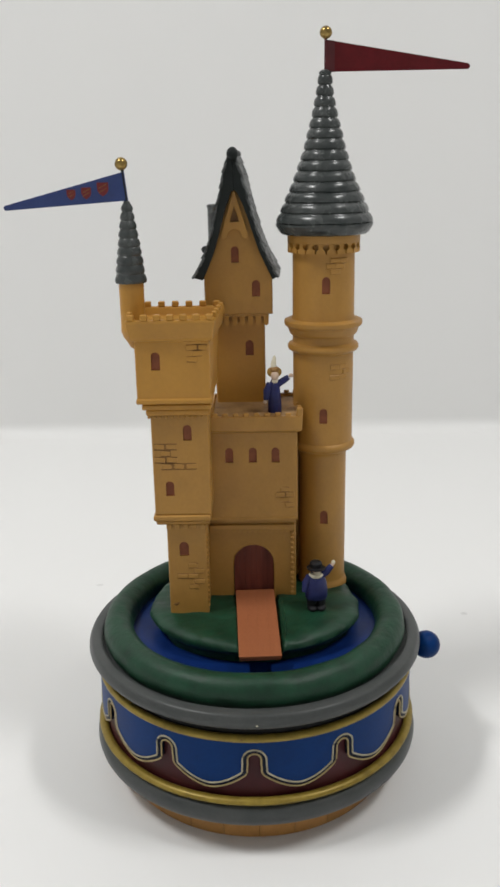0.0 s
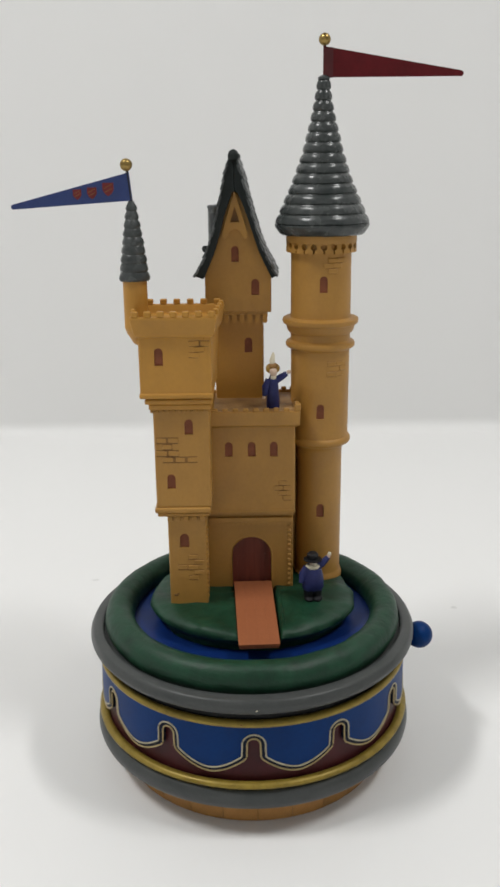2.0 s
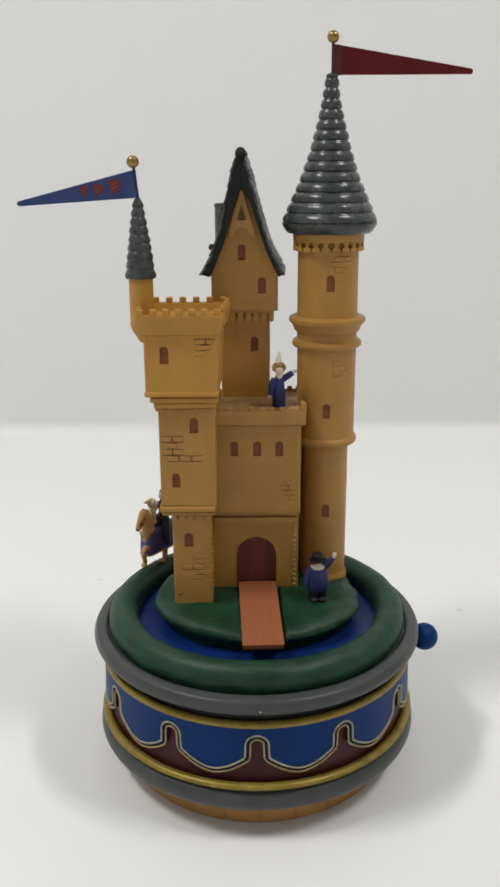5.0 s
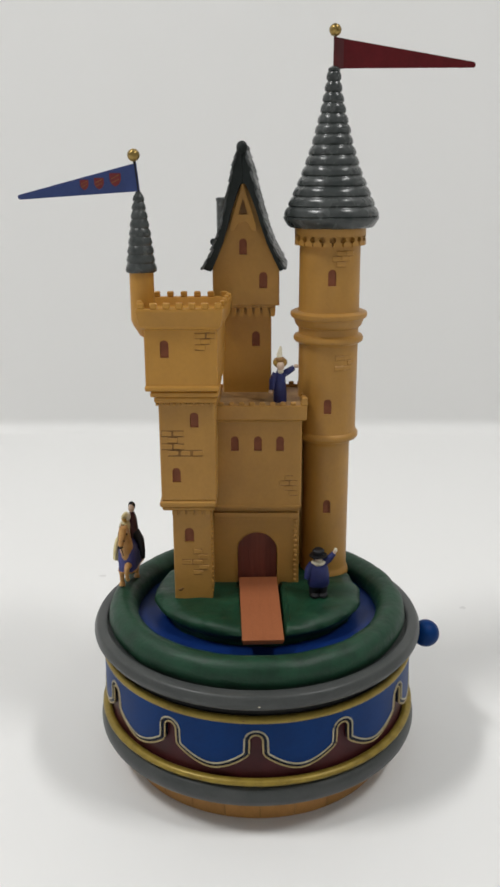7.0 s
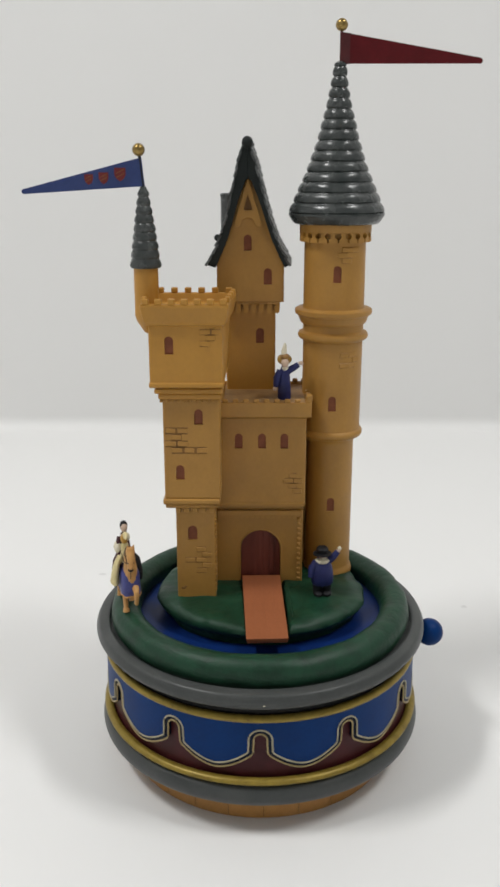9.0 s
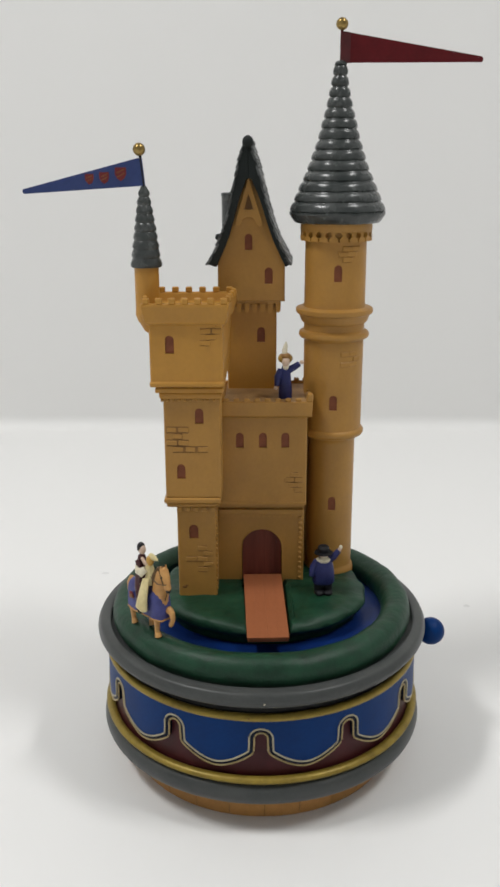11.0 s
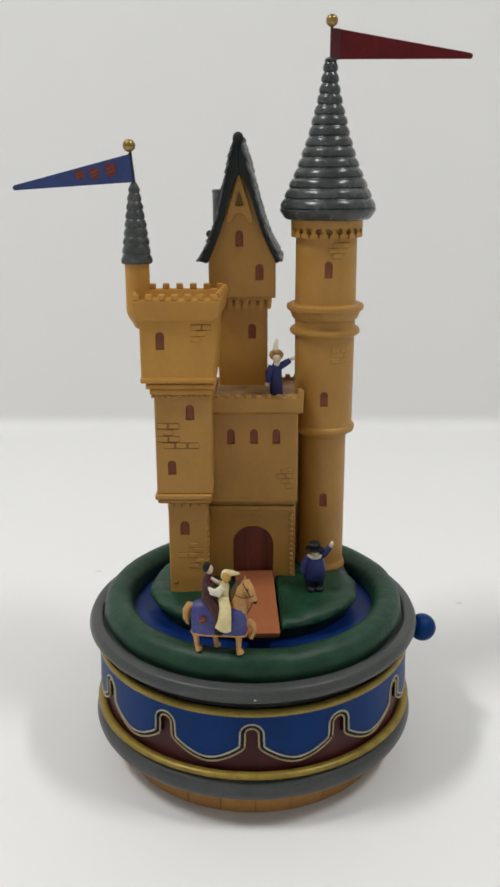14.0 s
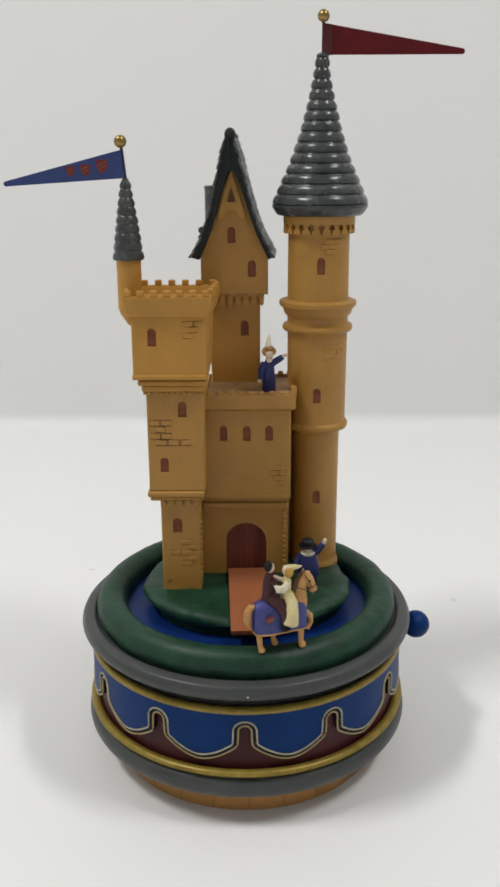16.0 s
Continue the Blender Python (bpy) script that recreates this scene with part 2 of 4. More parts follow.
def carve(ob, bm):
    """Cuts the closed shapes in bm out of a part's mesh."""
    cutter = new("cutter", mesh_of("cutter", bm, TAN, ORIGIN[ob.name]))
    cutter.matrix_world = ob.parent.matrix_basis
    md = ob.modifiers.new("cut", "BOOLEAN")
    md.object, md.solver = cutter, "EXACT"
    bpy.context.view_layer.update()
    me = bpy.data.meshes.new_from_object(ob.evaluated_get(bpy.context.evaluated_depsgraph_get()))
    ob.modifiers.clear()
    ob.data = me
    me.set_sharp_from_angle(angle=radians(38))
    bpy.data.objects.remove(cutter)


BRICK_SHAPES = [mesh_of("brick", box(-w / 2, w / 2, -0.028, 0.03, -0.09, 0.09, cham=0.022), [TAN]) for w in (0.372, 0.345, 0.385)]
BRICK_SHAPES_WARM = [mesh_of("brick", box(-w / 2, w / 2, -0.028, 0.03, -0.09, 0.09, cham=0.022), [TAN_WARM]) for w in (0.372, 0.345, 0.385)]


def brick_patch(parent, x, z, wall_y, rows, shapes=None, dx=0.42, dz=0.21, axis=None):
    """A few raised stones; rows give the first and last place of a stone in each course."""
    shapes = shapes or BRICK_SHAPES
    rnd = random.Random(int(x * 100 + z * 10))
    for k, (a, b) in enumerate(rows):
        if axis:
            cx, cy, r = axis
            t0, t1 = [math.degrees((x + (q - 0.5 + 0.5 * (k % 2)) * dx - cx) / r) - 90 for q in (a, b)]
            z0, z1 = z - (k + 0.5) * dz, z - (k - 0.5) * dz
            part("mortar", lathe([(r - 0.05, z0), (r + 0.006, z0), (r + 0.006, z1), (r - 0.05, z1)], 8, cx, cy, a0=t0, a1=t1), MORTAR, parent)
        else:
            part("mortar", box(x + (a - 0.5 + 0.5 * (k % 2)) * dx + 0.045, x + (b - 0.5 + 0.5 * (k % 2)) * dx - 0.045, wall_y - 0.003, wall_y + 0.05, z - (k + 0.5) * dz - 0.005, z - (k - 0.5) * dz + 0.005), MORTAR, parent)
        for i in range(a, b):
            px, pz = x + (i + 0.5 * (k % 2)) * dx, z - k * dz
            me = rnd.choice(shapes)
            if axis:
                cx, cy, r = axis
                t = (px - cx) / r
                m = T(cx + (r - 0.004) * math.sin(t), cy - (r - 0.004) * math.cos(t), pz, 0, rnd.uniform(-3, 3), math.degrees(t))
            else:
                m = T(px + rnd.uniform(-0.02, 0.02), wall_y + rnd.uniform(0.0, 0.012), pz, rnd.uniform(-2, 2), rnd.uniform(-4.5, 4.5), rnd.uniform(-3, 3))
            piece("brick", me, m, parent)


def tube(points, r, k=6):
    """A round line along points, for piping and rods."""
    bm = bmesh.new()
    rows = []
    pts = [Vector(p) for p in points]
    for i, p in enumerate(pts):
        d = (pts[min(i + 1, len(pts) - 1)] - pts[max(i - 1, 0)]).normalized()
        u = d.cross(Vector((0.13, 0.2, 0.97)) if abs(d.z) < 0.9 else Vector((1, 0.1, 0))).normalized()
        w = d.cross(u)
        rows.append([bm.verts.new(p + r * (math.cos(2 * math.pi * j / k) * u + math.sin(2 * math.pi * j / k) * w)) for j in range(k)])
    for p, q in zip(rows, rows[1:]):
        for j in range(k):
            bm.faces.new((p[j], p[(j + 1) % k], q[(j + 1) % k], q[j]))
    bm.faces.new(rows[0])
    bm.faces.new(rows[-1])
    return bm


# ---- the room: white table, wall behind it, plain walls and ceiling round the camera ----
def setting(name, bm, mat, label, category):
    ob = new(name, mesh_of(name, bm, mat))
    return tagged(ob, label, category, kind="structure")


def build_room():
    def y_part(z):
        return min(1.0, z / 1.2)

    sweep = [(-150.0, 0.0), (42.6, 0.0)]
    sweep += [(42.6 + 1.2 * math.sin(radians(a)), 1.2 - 1.2 * math.cos(radians(a))) for a in range(10, 91, 10)]
    sweep += [(43.8, 156.0)]
    bm = bmesh.new()
    lower = [(-150.0, -3.0)] + [(y + 3 * y_part(z), z - 3 * (1 - y_part(z))) for y, z in sweep[1:-1]] + [(46.8, 156.0)]
    rows = [[bm.verts.new((x, y, z)) for y, z in sweep] for x in (-150.0, 150.0)]
    under = [[bm.verts.new((x, y, z)) for y, z in lower] for x in (-150.0, 150.0)]
    n = len(sweep)
    for i in range(n - 1):
        bm.faces.new((rows[0][i], rows[1][i], rows[1][i + 1], rows[0][i + 1]))
        bm.faces.new((under[0][i], under[0][i + 1], under[1][i + 1], under[1][i]))
    ob = setting("table_and_backdrop", bm, PAPER, "smooth white tabletop running up into a white backdrop", "backdrop")
    ob.data.shade_smooth()
    # faint scuffs on the tabletop
    ORIGIN[ob.name] = Vector((0, 0, 0))
    for x, y, rx, ry in ((-8.8, 14.65, 0.22, 0.12), (10.65, 10.83, 0.17, 0.16)):
        mark = bmesh.new()
        rim = [mark.verts.new((x + rx * k * math.cos(a), y + ry * k * math.sin(a), 0.012)) for a, k in ((math.tau * i / 20, 1 + 0.3 * noise.noise(Vector((x, 0.7 * i, y)))) for i in range(20))]
        mark.faces.new(rim)
        part("scuff", mark, SCUFF, ob, "faint grey scuff")
    setting("wall_west", box(-155, -150, -150, 46, 0, 156), WALL, "plain pale grey room wall", "wall")
    setting("wall_east", box(150, 155, -150, 46, 0, 156), WALL, "plain pale grey room wall", "wall")
    setting("wall_south", box(-155, 155, -155, -150, 0, 156), WALL, "plain pale grey room wall", "wall")
    setting("ceiling", box(-155, 155, -155, 50, 156, 160), WALL, "plain pale grey ceiling", "ceiling")


build_room()


# ---- the turned base of the musical box ----
def wrap(s, z, r):
    """A point of the drum: s runs along its girth at radius 5.95 from the front."""
    a = -math.pi / 2 + s / 5.95
    return Vector((r * math.cos(a), r * math.sin(a), z))


def scallop(off=0.0):
    """One blue panel's lower edge from tab to tab, in girth and height; off moves it outwards."""
    half = 5.95 * math.pi / 12
    hw, top, corner = 0.40 - off, 4.14 - off, 3.36
    pts = []
    for i in range(7):
        a = radians(90 - 90 * i / 6)
        pts.append((-half + hw * math.cos(a), top - hw + hw * math.sin(a)))
    pts += [(-half + hw, 3.55), (-half + hw + 0.015, corner)]
    rr = 0.17 + off
    for i in range(1, 5):
        a = radians(180 + 60 * i / 4)
        pts.append((-half + hw + rr + rr * math.cos(a), corner + rr * math.sin(a)))
    x0, z0 = pts[-1]
    zb = 2.76 - off
    for i in range(1, 9):
        t = i / 8
        pts.append((x0 * (1 - t), zb + (z0 - zb) * (1 - t) ** 1.75))
    return pts + [(-x, z) for x, z in pts[-2::-1]]


def build_base():
    base = thing("music_box_base", 0, 0, 0, "round turned musical box base, grey rim with blue and maroon drum", "music box")
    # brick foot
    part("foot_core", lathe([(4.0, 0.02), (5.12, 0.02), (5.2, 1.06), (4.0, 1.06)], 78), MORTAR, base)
    n = 26
    bm = bmesh.new()
    rows = []
    for r0, r1, z in ((4.7, 5.12, 0.0), (4.7, 5.15, 0.04), (4.7, 5.26, 0.98), (4.7, 5.20, 1.06)):
        row = []
        for i in range(5):
            a = radians(-6.78 + 13.56 * i / 4)
            row.append((bm.verts.new((r0 * math.cos(a), r0 * math.sin(a), z)), bm.verts.new((r1 * math.cos(a), r1 * math.sin(a), z))))
        rows.append(row)
    for p, q in zip(rows, rows[1:]):
        for i in range(4):
            bm.faces.new((p[i][1], p[i + 1][1], q[i + 1][1], q[i][1]))
            bm.faces.new((p[i][0], q[i][0], q[i + 1][0], p[i + 1][0]))
        for i in (0, 4):
            bm.faces.new((p[i][0], p[i][1], q[i][1], q[i][0]))
    for row in (rows[0], rows[-1]):
        for i in range(4):
            bm.faces.new((row[i][0], row[i][1], row[i + 1][1], row[i + 1][0]))
    me = mesh_of("brick", bm, ORANGE)
    for i in range(n):
        piece("brick", me, T(0, 0, 0, 0, 0, -90 + 8.3 + 360 / n * i), base)
    part("lower_moulding", lathe([(4.8, 0.98), (5.3, 1.04)] + arc(5.74, 1.56, 0.43, -95, 60, 12) + [(5.7, 2.02), (5.0, 2.02)], 144), GREY, base, "rounded grey lower moulding", smooth=True)
    part("lower_band", ring(5.93, 2.13, 0.17, 144, 12, 0.13), GOLD, base, "gold painted bead", smooth=True)
    part("drum", lathe([(5.0, 1.95), (5.74, 1.95), (5.74, 4.6), (5.0, 4.6)], 144), MAROON, base, "maroon drum wall", smooth=True)
    part("upper_band", ring(5.83, 4.50, 0.15, 144, 12, 0.14), GOLD, base, "gold painted bead", smooth=True)
    # recess under the rim; its shade is put into the black colour
    part("shadow_gap", lathe([(5.0, 4.5), (5.72, 4.5), (5.72, 4.98), (5.0, 4.98)], 144), BLACK, base, "groove below the rim, its shade painted black", smooth=True)
    rim = [(5.0, 4.93), (5.86, 4.93)] + [(6.0, 4.97), (6.10, 5.04), (6.17, 5.13), (6.19, 5.2), (6.20, 5.235), (6.255, 5.25), (6.265, 5.3), (6.26, 5.36), (6.19, 5.51), (6.15, 5.565), (6.10, 5.585), (5.86, 5.61), (5.80, 5.61), (5.76, 5.58), (5.74, 5.4), (5.0, 5.4)]
    part("rim", lathe(rim, 160), GREY, base, "satin grey stepped rim", smooth=True)
    # blue panels with their piping
    pts = scallop()
    half = 5.95 * math.pi / 12
    bm = bmesh.new()
    cols = []
    for x, z in pts:
        cols.append([bm.verts.new(wrap(x, z, 5.93)), bm.verts.new(wrap(x, 4.42, 5.93)), bm.verts.new(wrap(x, z, 5.74)), bm.verts.new(wrap(x, 4.42, 5.74))])
    for p, q in zip(cols, cols[1:]):
        bm.faces.new((p[0], q[0], q[1], p[1]))
        bm.faces.new((p[0], p[2], q[2], q[0]))
    panel = mesh_of("panel", bm, BLUE)
    inner = mesh_of("piping", tube([wrap(x, z, 5.935) for x, z in pts], 0.034), CREAM_LINE, smooth=True)
    bm = bmesh.new()
    lo = scallop(0.17)
    a = [bm.verts.new(wrap(x, z, 5.90)) for x, z in pts]
    b = [bm.verts.new(wrap(x, z, 5.90)) for x, z in lo]
    c = [bm.verts.new(wrap(x, z, 5.74)) for x, z in lo]
    for i in range(len(a) - 1):
        bm.faces.new((a[i], a[i + 1], b[i + 1], b[i]))
        bm.faces.new((b[i], b[i + 1], c[i + 1], c[i]))
    border = mesh_of("border", bm, BLUE_EDGE)
    outer = mesh_of("outer_piping", tube([wrap(x, z, 5.905) for x, z in lo], 0.034), PALE_GOLD, smooth=True)
    for i in range(12):
        m = T(0, 0, 0, 0, 0, 15 + 30 * i)
        p = piece("panel", panel, m, base, "royal blue scalloped panel")
        ORIGIN[p.name] = Vector((0, 0, 0))
        for nm, me in (("piping", inner), ("border", border), ("outer_piping", outer)):
            piece(nm, me, T(0, 0, 0), p)
    # moat and bank
    part("moat", lathe([(0.5, 5.1), (4.95, 5.1), (4.95, 5.62), (0.5, 5.62)], 96), WATER, base, "deep blue painted moat", smooth=True)
    part("bank", ring(5.12, 5.80, 0.55, 220, 28, 0.62, 0.028), GRASS, base, "lumpy green painted bank", smooth=True)
    # small chips in the paint
    for a, r, z, k, mat in ((-89.0, 6.262, 5.27, 0.032, WHITE), (-94, 5.972, 4.53, 0.032, MORTAR), (-71, 5.972, 4.50, 0.03, MORTAR), (-108, 6.088, 2.16, 0.03, MORTAR)):
        bm = bmesh.new()
        bmesh.ops.create_uvsphere(bm, u_segments=8, v_segments=6, radius=k)
        bmesh.ops.scale(bm, verts=bm.verts, vec=(1.3, 0.6, 0.7))
        bmesh.ops.translate(bm, verts=bm.verts, vec=(r * math.cos(radians(a)), r * math.sin(radians(a)), z))
        part("paint_chip", bm, mat, base)
    # knob
    bm = bmesh.new()
    bmesh.ops.create_uvsphere(bm, u_segments=32, v_segments=20, radius=0.53)
    bmesh.ops.translate(bm, verts=bm.verts, vec=(6.62, 0.0, 4.53))
    part("knob", bm, BLUE, base, "glossy blue ball knob", smooth=True)
    part("knob_stem", tube([(5.6, 0, 4.53), (6.3, 0, 4.53)], 0.12, 12), BLACK, base, smooth=True)
    return base


base = build_base()


# ---- the castle ----
castle = thing("castle", 0, 0, 5.86, "ochre resin toy castle with slate roofs on a green island", "castle")


def build_island():
    prof = [(0.5, 5.3), (3.60, 5.3), (3.58, 5.65), (3.62, 5.84), (3.74, 5.96), (3.88, 6.06), (3.95, 6.18), (3.92, 6.30), (3.83, 6.39), (3.66, 6.45), (3.4, 6.485), (2.6, 6.5), (1.6, 6.52), (0.6, 6.52)]
    fine = []
    for (r0, z0), (r1, z1) in zip(prof, prof[1:]):
        k = max(1, int(math.hypot(r1 - r0, z1 - z0) / 0.12))
        fine += [(r0 + (r1 - r0) * i / k, z0 + (z1 - z0) * i / k) for i in range(k)]
    land = lathe(fine + [prof[-1]], 220, 0.05, 0.0, wobble=0.095, seed=3.1)
    for v in land.verts:
        # cutting for the drawbridge
        if v.co.y < 0.4 and v.co.z > 5.9:
            side = abs(v.co.x - 0.12 + 0.045 * v.co.y) - 0.80
            k = max(0.0, min(1.0, -side / 0.15))
            v.co.z -= k * max(0.0, v.co.z - (6.2 + 0.035 * v.co.y))
        # the island is flatter towards the bridge foot
        if v.co.y < 0:
            v.co.y *= 0.83
    part("island", land, GRASS, castle, "green painted grassy island", smooth=True)
    # sloping drawbridge, its foot end a little aside
    ax, ay, az, bx, by, bz = 0.04, 0.36, 6.74, 0.24, -3.86, 6.36
    L = math.hypot(bx - ax, by - ay)
    yaw, tilt = math.degrees(math.atan2(bx - ax, -(by - ay))), math.degrees(math.atan2(az - bz, L))
    deck = box(-0.70, 0.70, -L, 0, -0.19, -0.06, cham=0.02)
    bmesh.ops.transform(deck, matrix=T(ax, ay, az, tilt, 0, yaw), verts=deck.verts)
    deck = part("drawbridge", deck, BRIDGE, castle, "terracotta painted drawbridge")
    w = 1.46 / 4
    plank = mesh_of("plank", box(-w / 2, w / 2, -L - 0.05, 0, -0.06, 0.03, cham=0.004), BRIDGE)
    for i in range(4):
        piece("plank", plank, T(ax, ay, az, tilt, 0, yaw) @ T(-0.73 + w * (i + 0.5), 0, 0), deck)
    # low kerbs of turf along the cutting
    part("turf_edge", tube([(1.08 + 0.01 * k, 0.2 - 0.4 * k, 6.52 - 0.002 * k * k) for k in range(8)], 0.07, 8), GRASS, castle, smooth=True)


build_island()


def cornice(parent, levels, mat, label="", bevel=0.065):
    """Stacked ledges: x0, x1, y0, y1, z0, z1 each."""
    for lv in levels:
        part("ledge", box(*lv), mat, parent, label, bevel=bevel)


def corbels(parent, xs, y0, y1, z0, z1, w, mat):
    me = mesh_of("corbel", box(-w / 2, w / 2, y0 - y1, 0, z0 - z1, 0, cham=0.02), mat)
    for x in xs:
        piece("corbel", me, T(x, y1, z1), parent)


def merlons(parent, spots, size, mat):
    me = mesh_of("merlon", box(-size[0] / 2, size[0] / 2, -size[1] / 2, size[1] / 2, 0, size[2], cham=0.032), mat)
    for x, y, z, rz in spots:
        piece("merlon", me, T(x, y, z, 0, 0, rz), parent)


def spread(a, b, n):
    return [a + (b - a) * i / (n - 1) for i in range(n)]


def build_left_tower():
    h = [arch_points(-2.48, 8.80, 0.34, 0.56)]
    low = part("square_tower", block(rect(-3.08, -1.645, 6.35, 10.2), -0.95, 1.0, h), TAN, castle, "stepped square tower of ochre resin")
    windows_in(low, -0.95, h)
    brick_patch(low, -2.18, 8.42, -0.95, [(0, 1), (0, 1), (-1, 1), (0, 1), (0, 1)])
    cornice(low, [(-3.50, -1.45, -1.26, 1.1, 10.28, 10.50), (-3.42, -1.5, -1.18, 1.1, 10.12, 10.28)], TAN)
    corbels(low, spread(-2.97, -1.77, 5), -1.15, -0.93, 9.94, 10.12, 0.19, TAN)
    # beads added to imitate glints of light along the tower's right edge
    quoin_and_glint = mesh_of("quoin_and_glint", box(-0.035, 0.035, -0.05, 0.05, -0.05, 0.05, cham=0.03), TAN)
    for i in range(15):
        piece("quoin_and_glint", quoin_and_glint, T(-1.635, -0.9, 6.8 + 0.2 * i, 0, 8 * math.sin(2.1 * i), 0), low)
    h = [arch_points(-2.18, 13.27, 0.30, 0.56), arch_points(-2.86, 11.22, 0.30, 0.56)]
    mid = part("middle_stage", block(rect(-3.43, -1.43, 10.5, 14.25), -1.2, 1.1, h), TAN, castle, "middle stage of the square tower")
    windows_in(mid, -1.2, h)
    brick_patch(mid, -3.18, 13.05, -1.2, [(0, 2), (0, 1), (0, 2), (0, 3)], dx=0.44, dz=0.24)
    cornice(mid, [(-3.56, -1.36, -1.34, 1.2, 14.2, 14.42), (-3.68, -1.30, -1.42, 1.25, 14.42, 14.62), (-3.84, -1.26, -1.56, 1.3, 14.66, 14.86)], TAN_WARM)
    corbels(mid, spread(-3.46, -1.46, 11), -1.32, -1.18, 14.10, 14.2, 0.1, TAN)
    h = [arch_points(-3.12, 15.83, 0.30, 0.62)]
    bm = block(rect(-3.81, -1.31, 14.8, 16.98), -1.5, 1.15, h)
    for v in bm.verts:
        if v.co.y > 1 and v.co.x > -2:
            v.co.x += 0.1 + 0.1 * (v.co.z - 14.8) / 2.18
    up = part("upper_stage", bm, TAN_WARM, castle, "golden ochre upper stage of the square tower")
    windows_in(up, -1.5, h)
    brick_patch(up, -1.72, 16.80, -1.5, [(0, 1), (-1, 1), (0, 1), (-1, 0)], BRICK_SHAPES_WARM, dx=0.4, dz=0.2)
    # flaring crown, hollow, with merlons
    bm = bmesh.new()
    loops = []
    for x0, x1, y0, y1, z in ((-3.80, -1.32, -1.49, 1.14, 16.80), (-3.90, -1.22, -1.60, 1.24, 16.86), (-3.95, -1.18, -1.65, 1.28, 16.96), (-4.04, -1.10, -1.74, 1.36, 17.44), (-4.04, -1.10, -1.74, 1.36, 17.56),
                            (-3.88, -1.26, -1.58, 1.2, 17.56), (-3.78, -1.36, -1.46, 1.1, 17.22)):
        loops.append([bm.verts.new(p) for p in ((x0, y0, z), (x1, y0, z), (x1 + 0.22, y1, z), (x0, y1, z))])
    for p, q in zip(loops, loops[1:]):
        for i in range(4):
            j = (i + 1) % 4
            bm.faces.new((p[i], p[j], q[j], q[i]))
    bm.faces.new(loops[0][::-1])
    bm.faces.new(loops[-1])
    crown = part("crown", bm, TAN_WARM, castle, "flared battlement crown", bevel=0.05)
    spots = [(x, -1.66, 17.54, 0) for x in spread(-3.86, -1.26, 7)]
    spots += [(x, 1.28, 17.54, 0) for x in spread(-3.62, -1.16, 6)]
    spots += [(-1.18 + 0.07 * (y + 1.74), y, 17.54, 84) for y in spread(-1.1, 0.8, 4)] + [(-3.96, y, 17.54, 90) for y in spread(-1.1, 0.8, 4)]
    merlons(crown, spots, (0.24, 0.18, 0.2), TAN_WARM)
    for x, z, k in ((-2.86, 6.86, 0.07), (-2.78, 6.92, 0.045)):
        bm = bmesh.new()
        bmesh.ops.create_uvsphere(bm, u_segments=8, v_segments=6, radius=k)
        bmesh.ops.scale(bm, verts=bm.verts, vec=(1.3, 0.35, 0.7))
        bmesh.ops.translate(bm, verts=bm.verts, vec=(x, -0.955, z))
        part("paint_chip", bm, MORTAR, low)
    # corner turret
    cx, cy = -3.95, -0.3
    prof = [(0.05, 16.35), (0.14, 16.42), (0.24, 16.6), (0.36, 16.78), (0.43, 16.98), (0.42, 17.2), (0.42, 18.72), (0.3, 18.74)]
    turret = part("turret", lathe(prof, 48, cx, cy), TAN_WARM, castle, "slim round corner turret", smooth=True)
    prof = [(0.1, 18.60)]
    r0, z0, n = 0.53, 18.62, 9
    for i in range(n):
        t0, t1 = i / n, (i + 1) / n
        ra, rb = r0 * (1 - t0) ** 0.9 + 0.13 * t0, r0 * (1 - t1) ** 0.9 + 0.13 * t1
        za, zb = z0 + 2.62 * t0 ** 0.97, z0 + 2.62 * t1 ** 0.97
        dz = zb - za
        prof += [(ra - 0.025, za), (ra - 0.005, za + 0.1 * dz), (ra + 0.01, za + 0.28 * dz), (ra, za + 0.48 * dz), (0.5 * (ra + rb), za + 0.7 * dz), (rb - 0.01, za + 0.92 * dz)]
    prof += [(0.1, 21.28), (0.02, 21.30)]
    bm = lathe(prof, 60, cx, cy)
    for v in bm.verts:
        # lumpy hand-cast courses
        a, course = math.atan2(v.co.y - cy, v.co.x - cx), int((v.co.z - 18.6) / 0.29)
        k = 1 + 0.012 * math.cos(7 * a + math.pi * (course % 2)) + 0.04 * noise.noise(v.co * 2.2)
        v.co.x, v.co.y = cx + (v.co.x - cx) * k, cy + (v.co.y - cy) * k
    part("spire", bm, SLATE, turret, "ribbed slate-grey cone roof", smooth=True)
    return cx, cy


turret_x, turret_y = build_left_tower()


